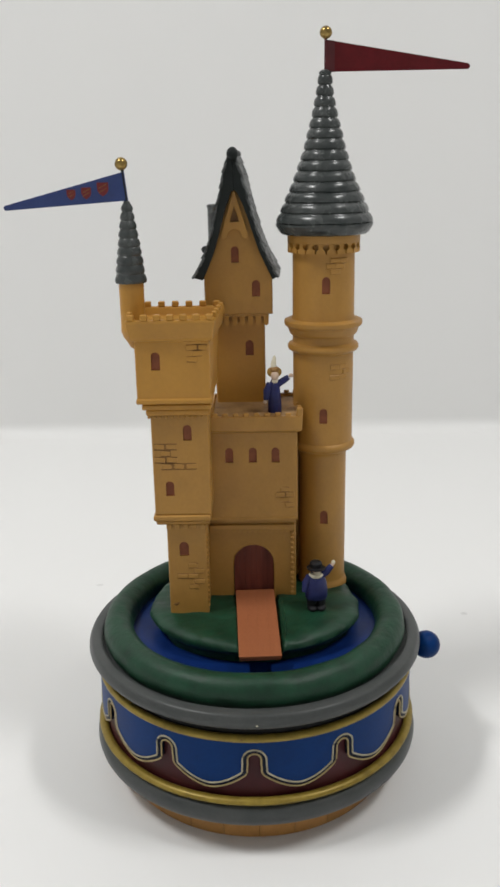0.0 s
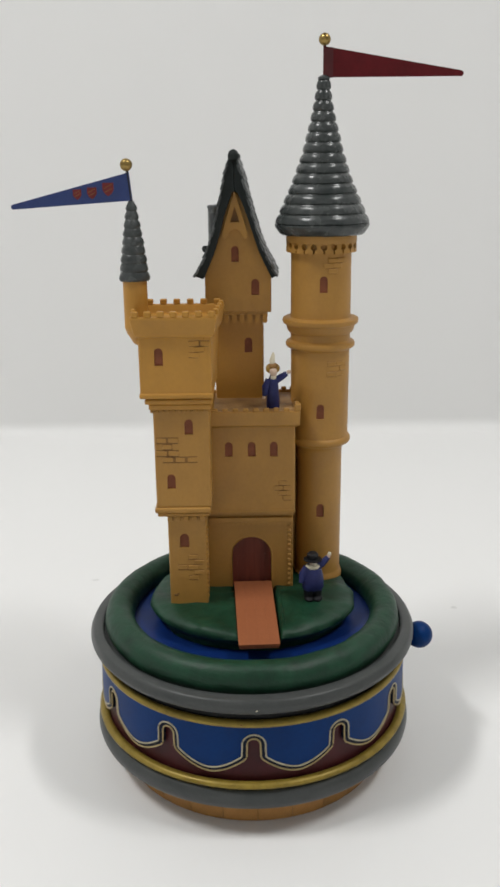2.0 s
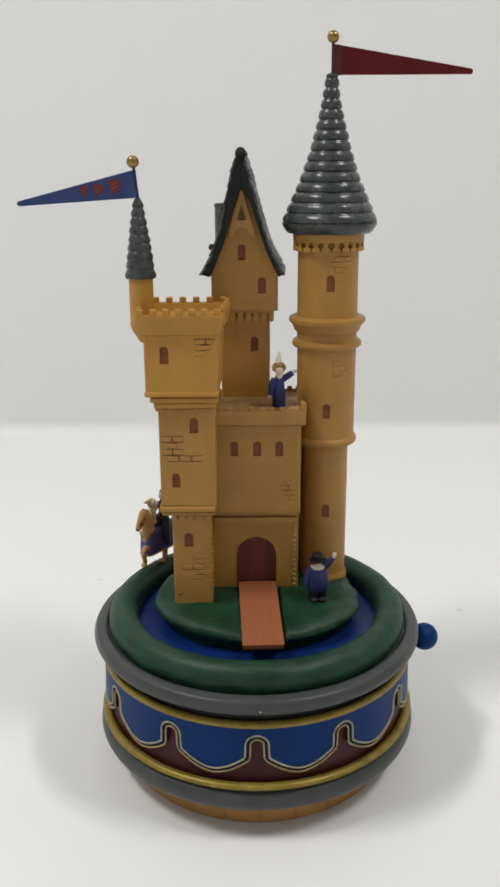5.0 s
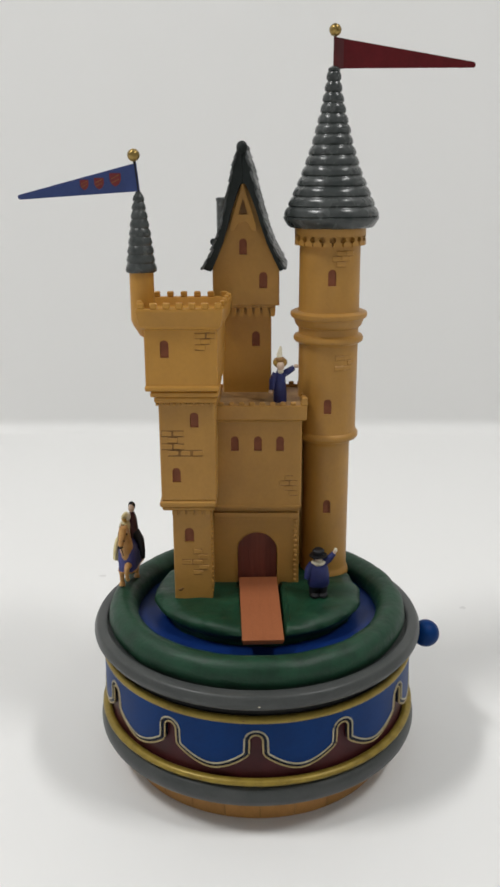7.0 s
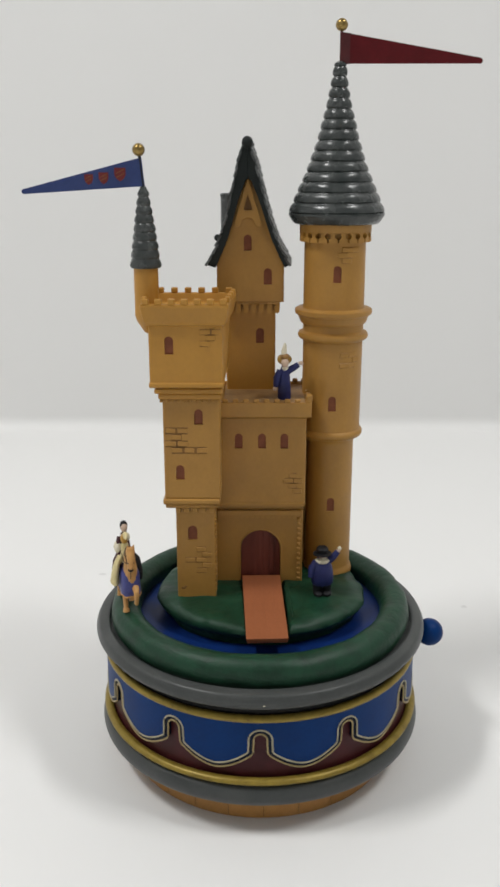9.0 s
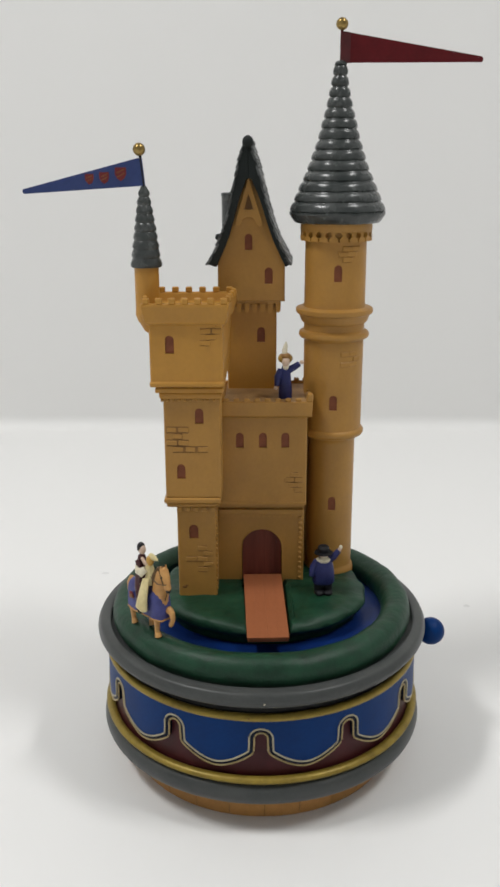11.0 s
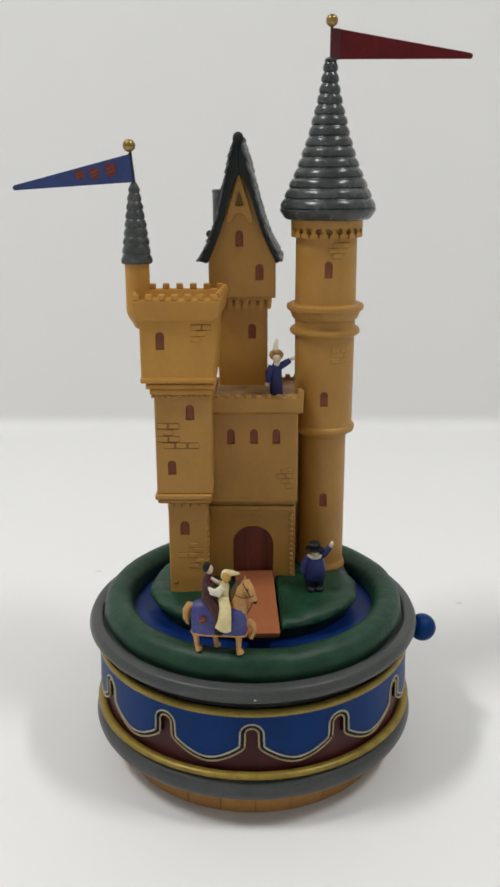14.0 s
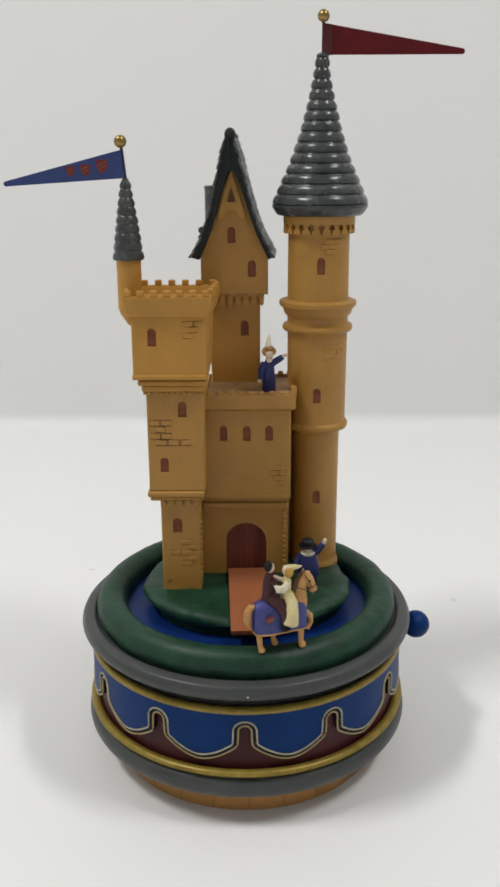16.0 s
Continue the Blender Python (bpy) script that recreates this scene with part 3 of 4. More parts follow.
def build_flag(parent, px, py, z0, ztop, outline, mat, shields=(), hoist=None, lean=0.0):
    pole = part("flagpole", tube([(px, py, z0 - 0.1), (px + lean * (ztop - z0), py, ztop)], 0.05, 10), FLAG_RED_DARK if not shields else BLACK, parent, "thin dark flagpole", smooth=True)
    bm = bmesh.new()
    bmesh.ops.create_uvsphere(bm, u_segments=24, v_segments=16, radius=0.21)
    bmesh.ops.translate(bm, verts=bm.verts, vec=(px + lean * (ztop - z0) * 1.15, py, ztop + 0.14))
    part("finial", bm, BRASS, pole, "aged brass ball finial", smooth=True)
    pennant = part("pennant", plate([(px + x, z) for x, z in outline], py - 0.04, py + 0.04), mat, parent, "long painted metal pennant", bevel=0.012)
    if hoist:
        part("hoist", plate([(px + x, z) for x, z in hoist], py - 0.055, py + 0.055), FLAG_RED_DARK, pennant)
    for sx, sz, k in shields:
        o = [(-0.17, 0.19), (0.17, 0.19), (0.17, -0.02), (0.11, -0.13), (0, -0.21), (-0.11, -0.13), (-0.17, -0.02)]
        sh = part("shield", plate([(px + sx + x * k, sz + z * k) for x, z in o], py - 0.055, py - 0.035), SHIELD_RED, pennant, "small red heraldic shield")
        for d in (-0.05, 0.07):
            part("stripe", plate([(px + sx - 0.12 * k, sz + (d - 0.06) * k), (px + sx + 0.12 * k, sz + (d + 0.06) * k), (px + sx + 0.12 * k, sz + (d + 0.085) * k), (px + sx - 0.12 * k, sz + (d - 0.035) * k)], py - 0.062, py - 0.05), STRIPE, sh)


def tip(x, z, r, sx):
    """The rounded end of a pennant."""
    return [(x + sx * r * math.sin(radians(a)), z - r * math.cos(radians(a))) for a in range(0, 181, 30)]


TZ = 21.30
build_flag(castle, turret_x + 0.03, turret_y, 21.2, 22.32,
           [(0.03, TZ + 0.0), (-0.06, TZ + 0.92)] + tip(-4.02, TZ - 0.17, 0.085, -1)[::-1], FLAG_BLUE,
           [(-1.83, TZ + 0.22, 0.85), (-1.33, TZ + 0.26, 0.95), (-0.78, TZ + 0.38, 1.1)], lean=-0.11)


def build_gatehouse():
    door = arch_points(0.015, 6.4, 1.54, 2.27, 16)
    low = part("gatehouse", block(rect(-1.66, 1.62, 6.35, 9.9), 0.35, 3.3, [door], 0.22, 0.03), TAN, castle, "two-storey ochre gatehouse with arched gate")
    gate = part("gate", plate(arch_points(0.015, 6.42, 1.5, 2.23, 16), 0.56, 0.66), DOOR, low, "dark red boarded arched gate")
    n, w = 7, 1.5 / 7
    for i in range(n):
        x0 = 0.015 - 0.75 + w * i
        xm = max(abs(x0 - 0.015), abs(x0 + w - 0.015))
        pts = [(x0 + 0.012, 6.45)]
        pts += [(x0 + w - 0.012, 6.45)]
        for k in range(4):
            x = x0 + w - 0.012 - (w - 0.024) * k / 3
            pts.append((x, 7.9 + math.sqrt(max(0.0, 0.735 ** 2 - (x - 0.015) ** 2))))
        part("board", plate(pts, 0.515, 0.57), DOOR, gate)
    a = [(0.015 + 0.79 * math.cos(math.pi * i / 18), 7.88 + 0.79 * math.sin(math.pi * i / 18)) for i in range(19)]
    part("gate_arch", tube([(0.805, 0.35, 6.6)] + [(x, 0.35, z) for x, z in a] + [(-0.775, 0.35, 6.6)], 0.028, 8), TAN, low, "rounded arch moulding", smooth=True)
    # toothed frieze and quoins
    part("frieze", box(-1.62, 1.6, 0.21, 0.36, 9.3, 9.5), TAN, low, bevel=0.03)
    me = mesh_of("tooth", plate([(-0.09, 0.06), (0.09, 0.06), (0.07, -0.04), (0, -0.09), (-0.07, -0.04)], -0.05, 0.05), TAN)
    for x in spread(-1.5, 1.3, 15):
        piece("tooth", me, T(x, 0.28, 9.25), low)
    quoin_and_glint = mesh_of("quoin_and_glint", box(-0.07, 0.07, -0.05, 0.04, -0.06, 0.06, cham=0.035), TAN)
    for i in range(13):
        piece("quoin_and_glint", quoin_and_glint, T(1.47, 0.34, 6.66 + 0.205 * i), low)
    h = [arch_points(x, 11.97, 0.29, 0.58) for x in (-0.80, 0.055, 0.88)]
    up = part("gatehouse_storey", block(rect(-1.55, 1.68, 9.8, 13.3), 0.15, 3.3, h), TAN, castle, "ochre upper storey with three arched windows")
    windows_in(up, 0.15, h)
    part("ledge", box(-1.56, 1.69, 0.12, 3.32, 9.72, 9.84), TAN, up, bevel=0.02)
    brick_patch(up, 1.22, 10.92, 0.15, [(0, 1), (-1, 1), (0, 1), (0, 1)], dx=0.36, dz=0.2)
    # parapet round a roof deck
    bm = bmesh.new()
    loops = []
    for x0, x1, y0, y1, z in ((-1.52, 1.68, 0.14, 3.3, 13.12), (-1.52, 1.84, -0.02, 3.45, 13.22), (-1.52, 1.86, -0.03, 3.47, 13.76), (-1.4, 1.68, 0.16, 3.3, 13.76), (-1.38, 1.66, 0.18, 3.28, 13.66)):
        loops.append([bm.verts.new(p) for p in ((x0, y0, z), (x1, y0, z), (x1, y1, z), (x0, y1, z))])
    for p, q in zip(loops, loops[1:]):
        for i in range(4):
            j = (i + 1) % 4
            bm.faces.new((p[i], p[j], q[j], q[i]))
    bm.faces.new(loops[0][::-1])
    bm.faces.new(loops[-1])
    par = part("parapet", bm, TAN, castle, "crenellated parapet round the roof deck", bevel=0.03)
    part("roof_deck", box(-1.36, 1.64, 0.2, 3.26, 13.6, 13.672), DECK, par, "dusty brown roof deck")
    spots = [(x, 0.065, 13.75, 0) for x in spread(-1.28, 1.72, 9)] + [(1.77, y, 13.75, 90) for y in spread(0.5, 3.0, 6)] + [(x, 3.38, 13.75, 0) for x in spread(0.7, 1.72, 4)]
    merlons(par, spots, (0.2, 0.17, 0.13), TAN)
    merlons(par, [(1.76, 0.07, 13.75, 0)], (0.22, 0.2, 0.3), TAN)


build_gatehouse()
part("link_wall", box(1.45, 2.3, 2.1, 3.0, 6.35, 13.1), TAN, castle, "narrow wall joining gatehouse and round tower", bevel=0.03)


def build_house():
    yf, yb = 2.42, 4.6
    h = [arch_points(-0.02, 15.48, 0.30, 0.58)]
    # same ochre as the gable; the warmer tone paints in light bounced between walls
    low = part("gabled_house", block([(-1.27, 13.45), (0.57, 13.45), (0.57, 17.0), (-1.45, 17.0)], yf, yb, h), TAN_WARM, castle, "tall narrow ochre house")
    windows_in(low, yf, h)
    me = mesh_of("corbel", plate([(-0.08, 0.0), (-0.1, 0.34), (0.1, 0.34), (0.08, 0.0), (0.0, -0.06)], -0.34, 0.0), TAN_WARM)
    for x in spread(-1.42, 0.62, 8):
        piece("corbel", me, T(x, yf, 16.72), low)
    part("ledge", box(-1.4, 0.7, 2.0, yb, 17.02, 17.12), TAN, low, bevel=0.03)
    yu = 1.95
    xc = -0.47
    wall = [(-1.62, 17.1), (0.86, 17.1), (0.86, 18.5), (0.62, 19.0), (0.3, 19.9), (0.12, 20.5), (xc + 0.08, 21.55), (xc - 0.08, 21.55), (-0.98, 20.5), (-1.17, 19.9), (-1.5, 19.0), (-1.62, 18.5)]
    h = [arch_points(-0.48, 18.98, 0.28, 0.58), arch_points(0.26, 17.75, 0.30, 0.60)]
    up = part("gable_storey", block(wall, yu, 4.7, h), TAN, castle, "jettied gable storey in ochre")
    windows_in(up, yu, h)
    # carved panel in the gable: pierced by a pointed opening, arched below
    arch_low = [(xc + 0.26 * math.cos(radians(a)), 19.90 + 0.26 * math.sin(radians(a))) for a in range(0, 181, 20)]
    outline = [(xc - 0.03, 21.5), (xc - 0.48, 20.02), (xc - 0.48, 19.86), (xc - 0.38, 19.82)] + arch_low[::-1] + [(xc + 0.38, 19.82), (xc + 0.48, 19.86), (xc + 0.48, 20.02), (xc + 0.03, 21.5)]
    panel = part("gable_panel", block(outline, yu - 0.16, yu + 0.02, [[(xc - 0.17, 20.42), (xc + 0.17, 20.42), (xc + 0.08, 20.75), (xc, 20.98), (xc - 0.08, 20.75)]], 0.14, 0.02), TAN, up, "carved gable panel with pointed opening")
    part("opening", plate([(xc - 0.16, 20.43), (xc + 0.16, 20.43), (xc, 20.97)], yu - 0.035, yu - 0.01), MORTAR, panel, "dark pointed attic opening")
    # swept roof: profile from eave to ridge, distance from the middle and height; the gable leans a little
    prof = [(1.58, 18.50), (1.36, 18.94), (1.16, 19.42), (0.99, 19.94), (0.84, 20.48), (0.69, 21.03), (0.53, 21.6), (0.37, 22.14), (0.16, 22.66)]
    inner = [(1.26, 18.40), (1.02, 18.9), (0.80, 19.4), (0.62, 19.95), (0.46, 20.5), (0.29, 21.0), (0.10, 21.45)]
    y0, y1 = 1.55, 4.95

    def mid(z):
        return -0.395 - 0.022 * (z - 18.5)

    SKEW = 0.035
    rnd = random.Random(5)
    full = prof
    for sx in (-1, 1):
        prof = [(x - 0.11 * max(0.0, math.sin(math.pi * (z - 18.4) / 4.3)), z) for x, z in full] if sx < 0 else [(x - 0.14 + 0.05 * (z - 18.5) / 4.2 - 0.08 * max(0.0, math.sin(math.pi * (z - 18.4) / 4.3)), z) for x, z in full]
        pts = [(mid(z) + sx * x, z) for x, z in prof] + [(mid(22.7), 22.7), (mid(21.5), 21.5)] + [(mid(z) + sx * x, z) for x, z in inner[::-1]]
        bm = plate(pts, y0 + 0.02, y1)
        for v in bm.verts:
            v.co.x += SKEW * (v.co.y - y0)
        side = part("roof_slope", bm, SLATE_DARK, castle, "steep dark slate roof slope", bevel=0.03)
        fine = []
        for (xa, za), (xb, zb) in zip(prof, prof[1:]):
            fine += [(xa, za), ((xa + xb) / 2, (za + zb) / 2)]
        fine.append(prof[-1])
        for k, ((xa, za), (xb, zb)) in enumerate(zip(fine, fine[1:])):
            # courses run up the slope; each one kicks out at its lower edge
            run = Vector((xb - xa, 0, zb - za))
            ln = run.length
            up_dir = run.normalized()
            out = Vector((up_dir.z, 0, -up_dir.x))
            bm = bmesh.new()
            quad = [Vector((xa, 0, za)) - up_dir * 0.05 + out * 0.07, Vector((xb, 0, zb)) + up_dir * 0.05 + out * 0.01, Vector((xb, 0, zb)) + up_dir * 0.05 - out * 0.05, Vector((xa, 0, za)) - up_dir * 0.04 - out * 0.03]
            rows = [[bm.verts.new((mid(q.z) + sx * q.x + SKEW * yy, yy, q.z)) for q in quad] for yy in (-0.13, 0.13)]
            for i in range(4):
                j = (i + 1) % 4
                bm.faces.new((rows[0][i], rows[0][j], rows[1][j], rows[1][i]))
            bm.faces.new(rows[0])
            bm.faces.new(rows[1])
            bmesh.ops.bevel(bm, geom=bm.edges[:], offset=0.02, segments=1, affect="EDGES")
            sh = mesh_of("shingle", bm, SHINGLE)
            for i in range(12):
                off = 0.12 + 0.276 * i + (0.1 if k % 2 else -0.02)
                piece("shingle", sh, T(SKEW * off + sx * rnd.uniform(-0.018, 0.018), y0 + off, rnd.uniform(-0.015, 0.015)), side)
    ridge = bmesh.new()
    ridge = tube([(mid(22.7) + SKEW * (y1 - y0) * i / 12, y0 + (y1 - y0) * i / 12, 22.72) for i in range(13)], 0.13, 12)
    part("ridge_cap", ridge, SLATE_DARK, castle, "rounded slate ridge", smooth=True)
    bm = bmesh.new()
    bmesh.ops.create_uvsphere(bm, u_segments=20, v_segments=12, radius=0.2)
    bmesh.ops.scale(bm, verts=bm.verts, vec=(1.0, 1.1, 1.15))
    bmesh.ops.translate(bm, verts=bm.verts, vec=(mid(22.7), y0 + 0.1, 22.72))
    part("ridge_end", bm, SLATE_DARK, castle, "rounded ridge end knob", smooth=True)
    part("chimney", lathe([(0.1, 19.2), (0.40, 19.2), (0.40, 20.82), (0.43, 20.86), (0.42, 20.93), (0.36, 20.96), (0.1, 20.96)], 24, -1.12, 3.72), SLATE, castle, "squat slate-grey chimney", smooth=True)
    bm = bmesh.new()
    bmesh.ops.create_uvsphere(bm, u_segments=14, v_segments=10, radius=0.13)
    bmesh.ops.translate(bm, verts=bm.verts, vec=(-1.63, 3.2, 19.35))
    part("roof_knob", bm, SLATE_DARK, castle, "small dark knob on the roof slope", smooth=True)


build_house()


def build_round_tower():
    cx, cy = 2.71, 2.0
    prof = [(0.3, 6.3), (0.97, 6.3), (0.98, 6.44), (0.95, 6.56), (0.90, 6.62), (0.89, 6.7), (0.895, 11.78), (0.92, 11.88), (0.98, 11.96), (1.06, 12.01), (1.11, 12.03), (1.17, 12.06), (1.21, 12.14), (1.21, 12.24), (1.16, 12.31), (1.11, 12.34),
            (1.105, 12.5), (1.115, 15.72), (1.16, 15.76), (1.26, 15.80), (1.305, 15.86), (1.31, 15.94), (1.27, 16.02), (1.17, 16.06), (1.125, 16.09), (1.125, 16.34), (1.19, 16.37), (1.24, 16.43), (1.28, 16.56), (1.33, 16.67), (1.41, 16.71), (1.435, 16.79), (1.42, 16.88), (1.34, 16.92), (1.16, 16.95),
            (1.125, 17.05), (1.115, 19.45), (1.13, 19.9), (0.5, 19.92)]
    tower = part("round_tower", lathe(prof, 96, cx, cy), TAN, castle, "tall round ochre tower with ringed mouldings", smooth=True)
    niches = bmesh.new()
    for x, z, r, hh in ((2.73, 18.23, 1.125, 0.58), (2.66, 13.46, 1.11, 0.56), (2.72, 9.39, 0.89, 0.54)):
        t = (x - cx) / r
        m = T(cx + r * math.sin(t), cy - r * math.cos(t), z - hh / 2, 0, 0, math.degrees(t))
        cut = plate(arch_points(0, 0, 0.29, hh + 0.02), -0.2, 0.09)
        bmesh.ops.transform(cut, matrix=m, verts=cut.verts)
        tmp = bpy.data.meshes.new("niche")
        cut.to_mesh(tmp)
        cut.free()
        niches.from_mesh(tmp)
        bpy.data.meshes.remove(tmp)
        win = plate(arch_points(0, 0, 0.28, hh + 0.01), 0.065, 0.11)
        bmesh.ops.transform(win, matrix=m, verts=win.verts)
        part("window", win, PANE, tower, "recessed brick-red arched window")
    carve(tower, niches)
    for x, z, rows, r in ((3.05, 19.1, [(0, 2), (-1, 1), (0, 1)], 1.125), (3.4, 15.3, [(-1, 1), (0, 1), (-1, 1)], 1.11)):
        brick_patch(tower, x, z, 0, rows, axis=(cx, cy, r), dx=0.34, dz=0.19)
    # pierced arcade under the spire
    part("collar", lathe([(1.1, 19.66), (1.28, 19.68), (1.30, 19.72), (1.30, 19.98), (1.1, 20.0)], 96, cx, cy), TAN, tower, "collar above a pierced arcade", smooth=True)
    n = 22
    half = math.pi * 1.29 / n
    o = [(half - 0.03, 19.34), (half - 0.03, 19.46)] + [(half - 0.12 * math.sin(radians(a)), 19.57 - 0.105 * math.cos(radians(a))) for a in range(10, 171, 20)] + [(half - 0.02, 19.69)]
    pts = o + [(-x, z) for x, z in o[::-1]]
    me = mesh_of("arcade_block", plate(pts, -1.29, -1.08), TAN)
    for i in range(n):
        piece("arcade_block", me, T(cx, cy, 0, 0, 0, 360 / n * (i + 0.5)), tower)
    # ribbed spire
    cone = [(25.25, 0.2), (24.7, 0.27), (24.0, 0.41), (23.0, 0.67), (22.0, 1.0), (21.0, 1.44), (20.35, 1.72)]

    def radius(z):
        for (za, ra), (zb, rb) in zip(cone, cone[1:]):
            if zb <= z <= za:
                return ra + (rb - ra) * (za - z) / (za - zb)
        return cone[0][1]

    prof = [(1.0, 19.94), (1.50, 19.96), (1.58, 20.02), (1.72, 20.24), (1.735, 20.3), (1.725, 20.34)]
    n = 14
    for i in range(n):
        za, zb = 20.36 + 4.9 * i / n, 20.36 + 4.9 * (i + 1) / n
        ra, rb = radius(za), radius(zb)
        dz, dr = zb - za, ra - rb
        prof += [(ra - 0.03, za - 0.005), (ra + 0.005, za + 0.03)]
        prof += [(ra - dr * q + 0.036 * math.sin(math.pi * min(1.0, q / 0.85)) ** 0.8, za + dz * q) for q in (0.22, 0.36, 0.5, 0.64, 0.78)]
        prof += [(rb - 0.02, zb - 0.03)]
    prof += [(0.22, 25.24), (0.2, 25.32), (0.1, 25.38), (0.03, 25.39)]
    part("spire", lathe(prof, 120, cx + 0.015, cy, wobble=0.022, seed=7.3), SLATE, tower, "glossy ribbed slate-grey cone roof", smooth=True)
    z = 25.31
    build_flag(castle, cx + 0.03, cy, 25.3, 26.40, [(-0.03, z + 0.99), (-0.03, z), (4.8, z + 0.0)] + tip(4.77, z + 0.085, 0.1, 1) + [(4.7, z + 0.2), (0.3, z + 0.95)], FLAG_RED,
               hoist=[(-0.03, z + 1.0), (-0.03, z - 0.01), (0.3, z - 0.01), (0.3, z + 0.96)])


build_round_tower()


# ---- painted figurines, each one plain mesh ----
class Sculpt:
    def __init__(self):
        self.bm, self.mats = bmesh.new(), []

    def _mat(self, faces, mat):
        if mat not in self.mats:
            self.mats.append(mat)
        for f in faces:
            f.material_index = self.mats.index(mat)

    def blob(self, c, r, mat, rx=0, ry=0, rz=0, u=16, v=10):
        g = bmesh.ops.create_uvsphere(self.bm, u_segments=u, v_segments=v, radius=1)
        m = T(*c, rx, ry, rz) @ Matrix.Diagonal((*(r if isinstance(r, tuple) else (r, r, r)), 1))
        bmesh.ops.transform(self.bm, matrix=m, verts=g["verts"])
        self._mat({f for q in g["verts"] for f in q.link_faces}, mat)

    def limb(self, points, radii, mat, k=12, flat=1.0):
        pts = [Vector(p) for p in points]
        rows = []
        for i, p in enumerate(pts):
            d = (pts[min(i + 1, len(pts) - 1)] - pts[max(i - 1, 0)]).normalized()
            u = d.cross(Vector((0, 1, 0)) if abs(d.y) < 0.9 else Vector((1, 0, 0))).normalized()
            w = d.cross(u)
            rows.append([self.bm.verts.new(p + radii[i] * (math.cos(2 * math.pi * j / k) * u + flat * math.sin(2 * math.pi * j / k) * w)) for j in range(k)])
        faces = [self.bm.faces.new((p[j], p[(j + 1) % k], q[(j + 1) % k], q[j])) for p, q in zip(rows, rows[1:]) for j in range(k)]
        faces += [self.bm.faces.new(rows[0]), self.bm.faces.new(rows[-1])]
        self._mat(faces, mat)

    def done(self, name, x, y, z, rz, label, category, k=1.0):
        bmesh.ops.scale(self.bm, vec=(k, k, k), verts=self.bm.verts)
        ob = new(name, mesh_of(name, self.bm, self.mats, smooth=True))
        ob.matrix_basis = T(x * S, y * S, z * S, 0, 0, rz)
        return tagged(ob, label, category)


def build_guard():
    s = Sculpt()
    for x in (-0.15, 0.15):
        s.limb([(x, 0, 0.05), (x, 0, 0.3), (x * 0.9, 0, 0.55)], [0.18, 0.2, 0.2], FIG_BLACK)
        s.blob((x, -0.08, 0.08), (0.19, 0.27, 0.12), FIG_BLACK)
    s.limb([(0, 0, 0.42), (0, 0, 0.5), (0, 0, 0.8), (-0.01, 0, 1.1), (-0.02, 0, 1.34), (-0.02, 0, 1.48)], [0.37, 0.41, 0.40, 0.36, 0.28, 0.12], COAT_BLUE, 20, 0.75)
    s.limb([(-0.22, 0.0, 1.3), (-0.38, -0.05, 1.05), (-0.45, -0.12, 0.74)], [0.14, 0.15, 0.1], COAT_BLUE)
    s.limb([(0.15, 0.0, 1.28), (0.36, 0.0, 1.42), (0.56, 0.0, 1.66)], [0.15, 0.13, 0.10], COAT_BLUE)
    s.limb([(0.54, 0, 1.64), (0.62, 0, 1.78)], [0.075, 0.06], SKIN)
    s.blob((0.61, 0, 1.77), (0.07, 0.06, 0.09), WHITE)
    s.blob((-0.02, -0.05, 1.36), (0.27, 0.22, 0.09), WHITE)
    s.blob((-0.02, -0.2, 1.34), (0.2, 0.06, 0.08), WHITE)
    s.blob((0.0, -0.03, 1.52), (0.16, 0.16, 0.17), SKIN)
    s.blob((0.0, -0.1, 1.45), (0.12, 0.12, 0.08), WHITE)
    s.limb([(-0.02, -0.02, 1.585), (-0.02, -0.02, 1.60), (-0.02, -0.02, 1.63), (-0.02, -0.02, 1.645)], [0.30, 0.34, 0.33, 0.2], FIG_BLACK, 20)
    s.limb([(-0.02, 0, 1.62), (-0.02, 0, 1.80), (-0.02, 0, 1.86)], [0.2, 0.22, 0.16], FIG_BLACK, 16)
    s.done("guard_figurine", 2.33, -0.68, 6.5, 6, "small painted guard figurine in blue coat and black hat", "figurine", 1.03)


build_guard()


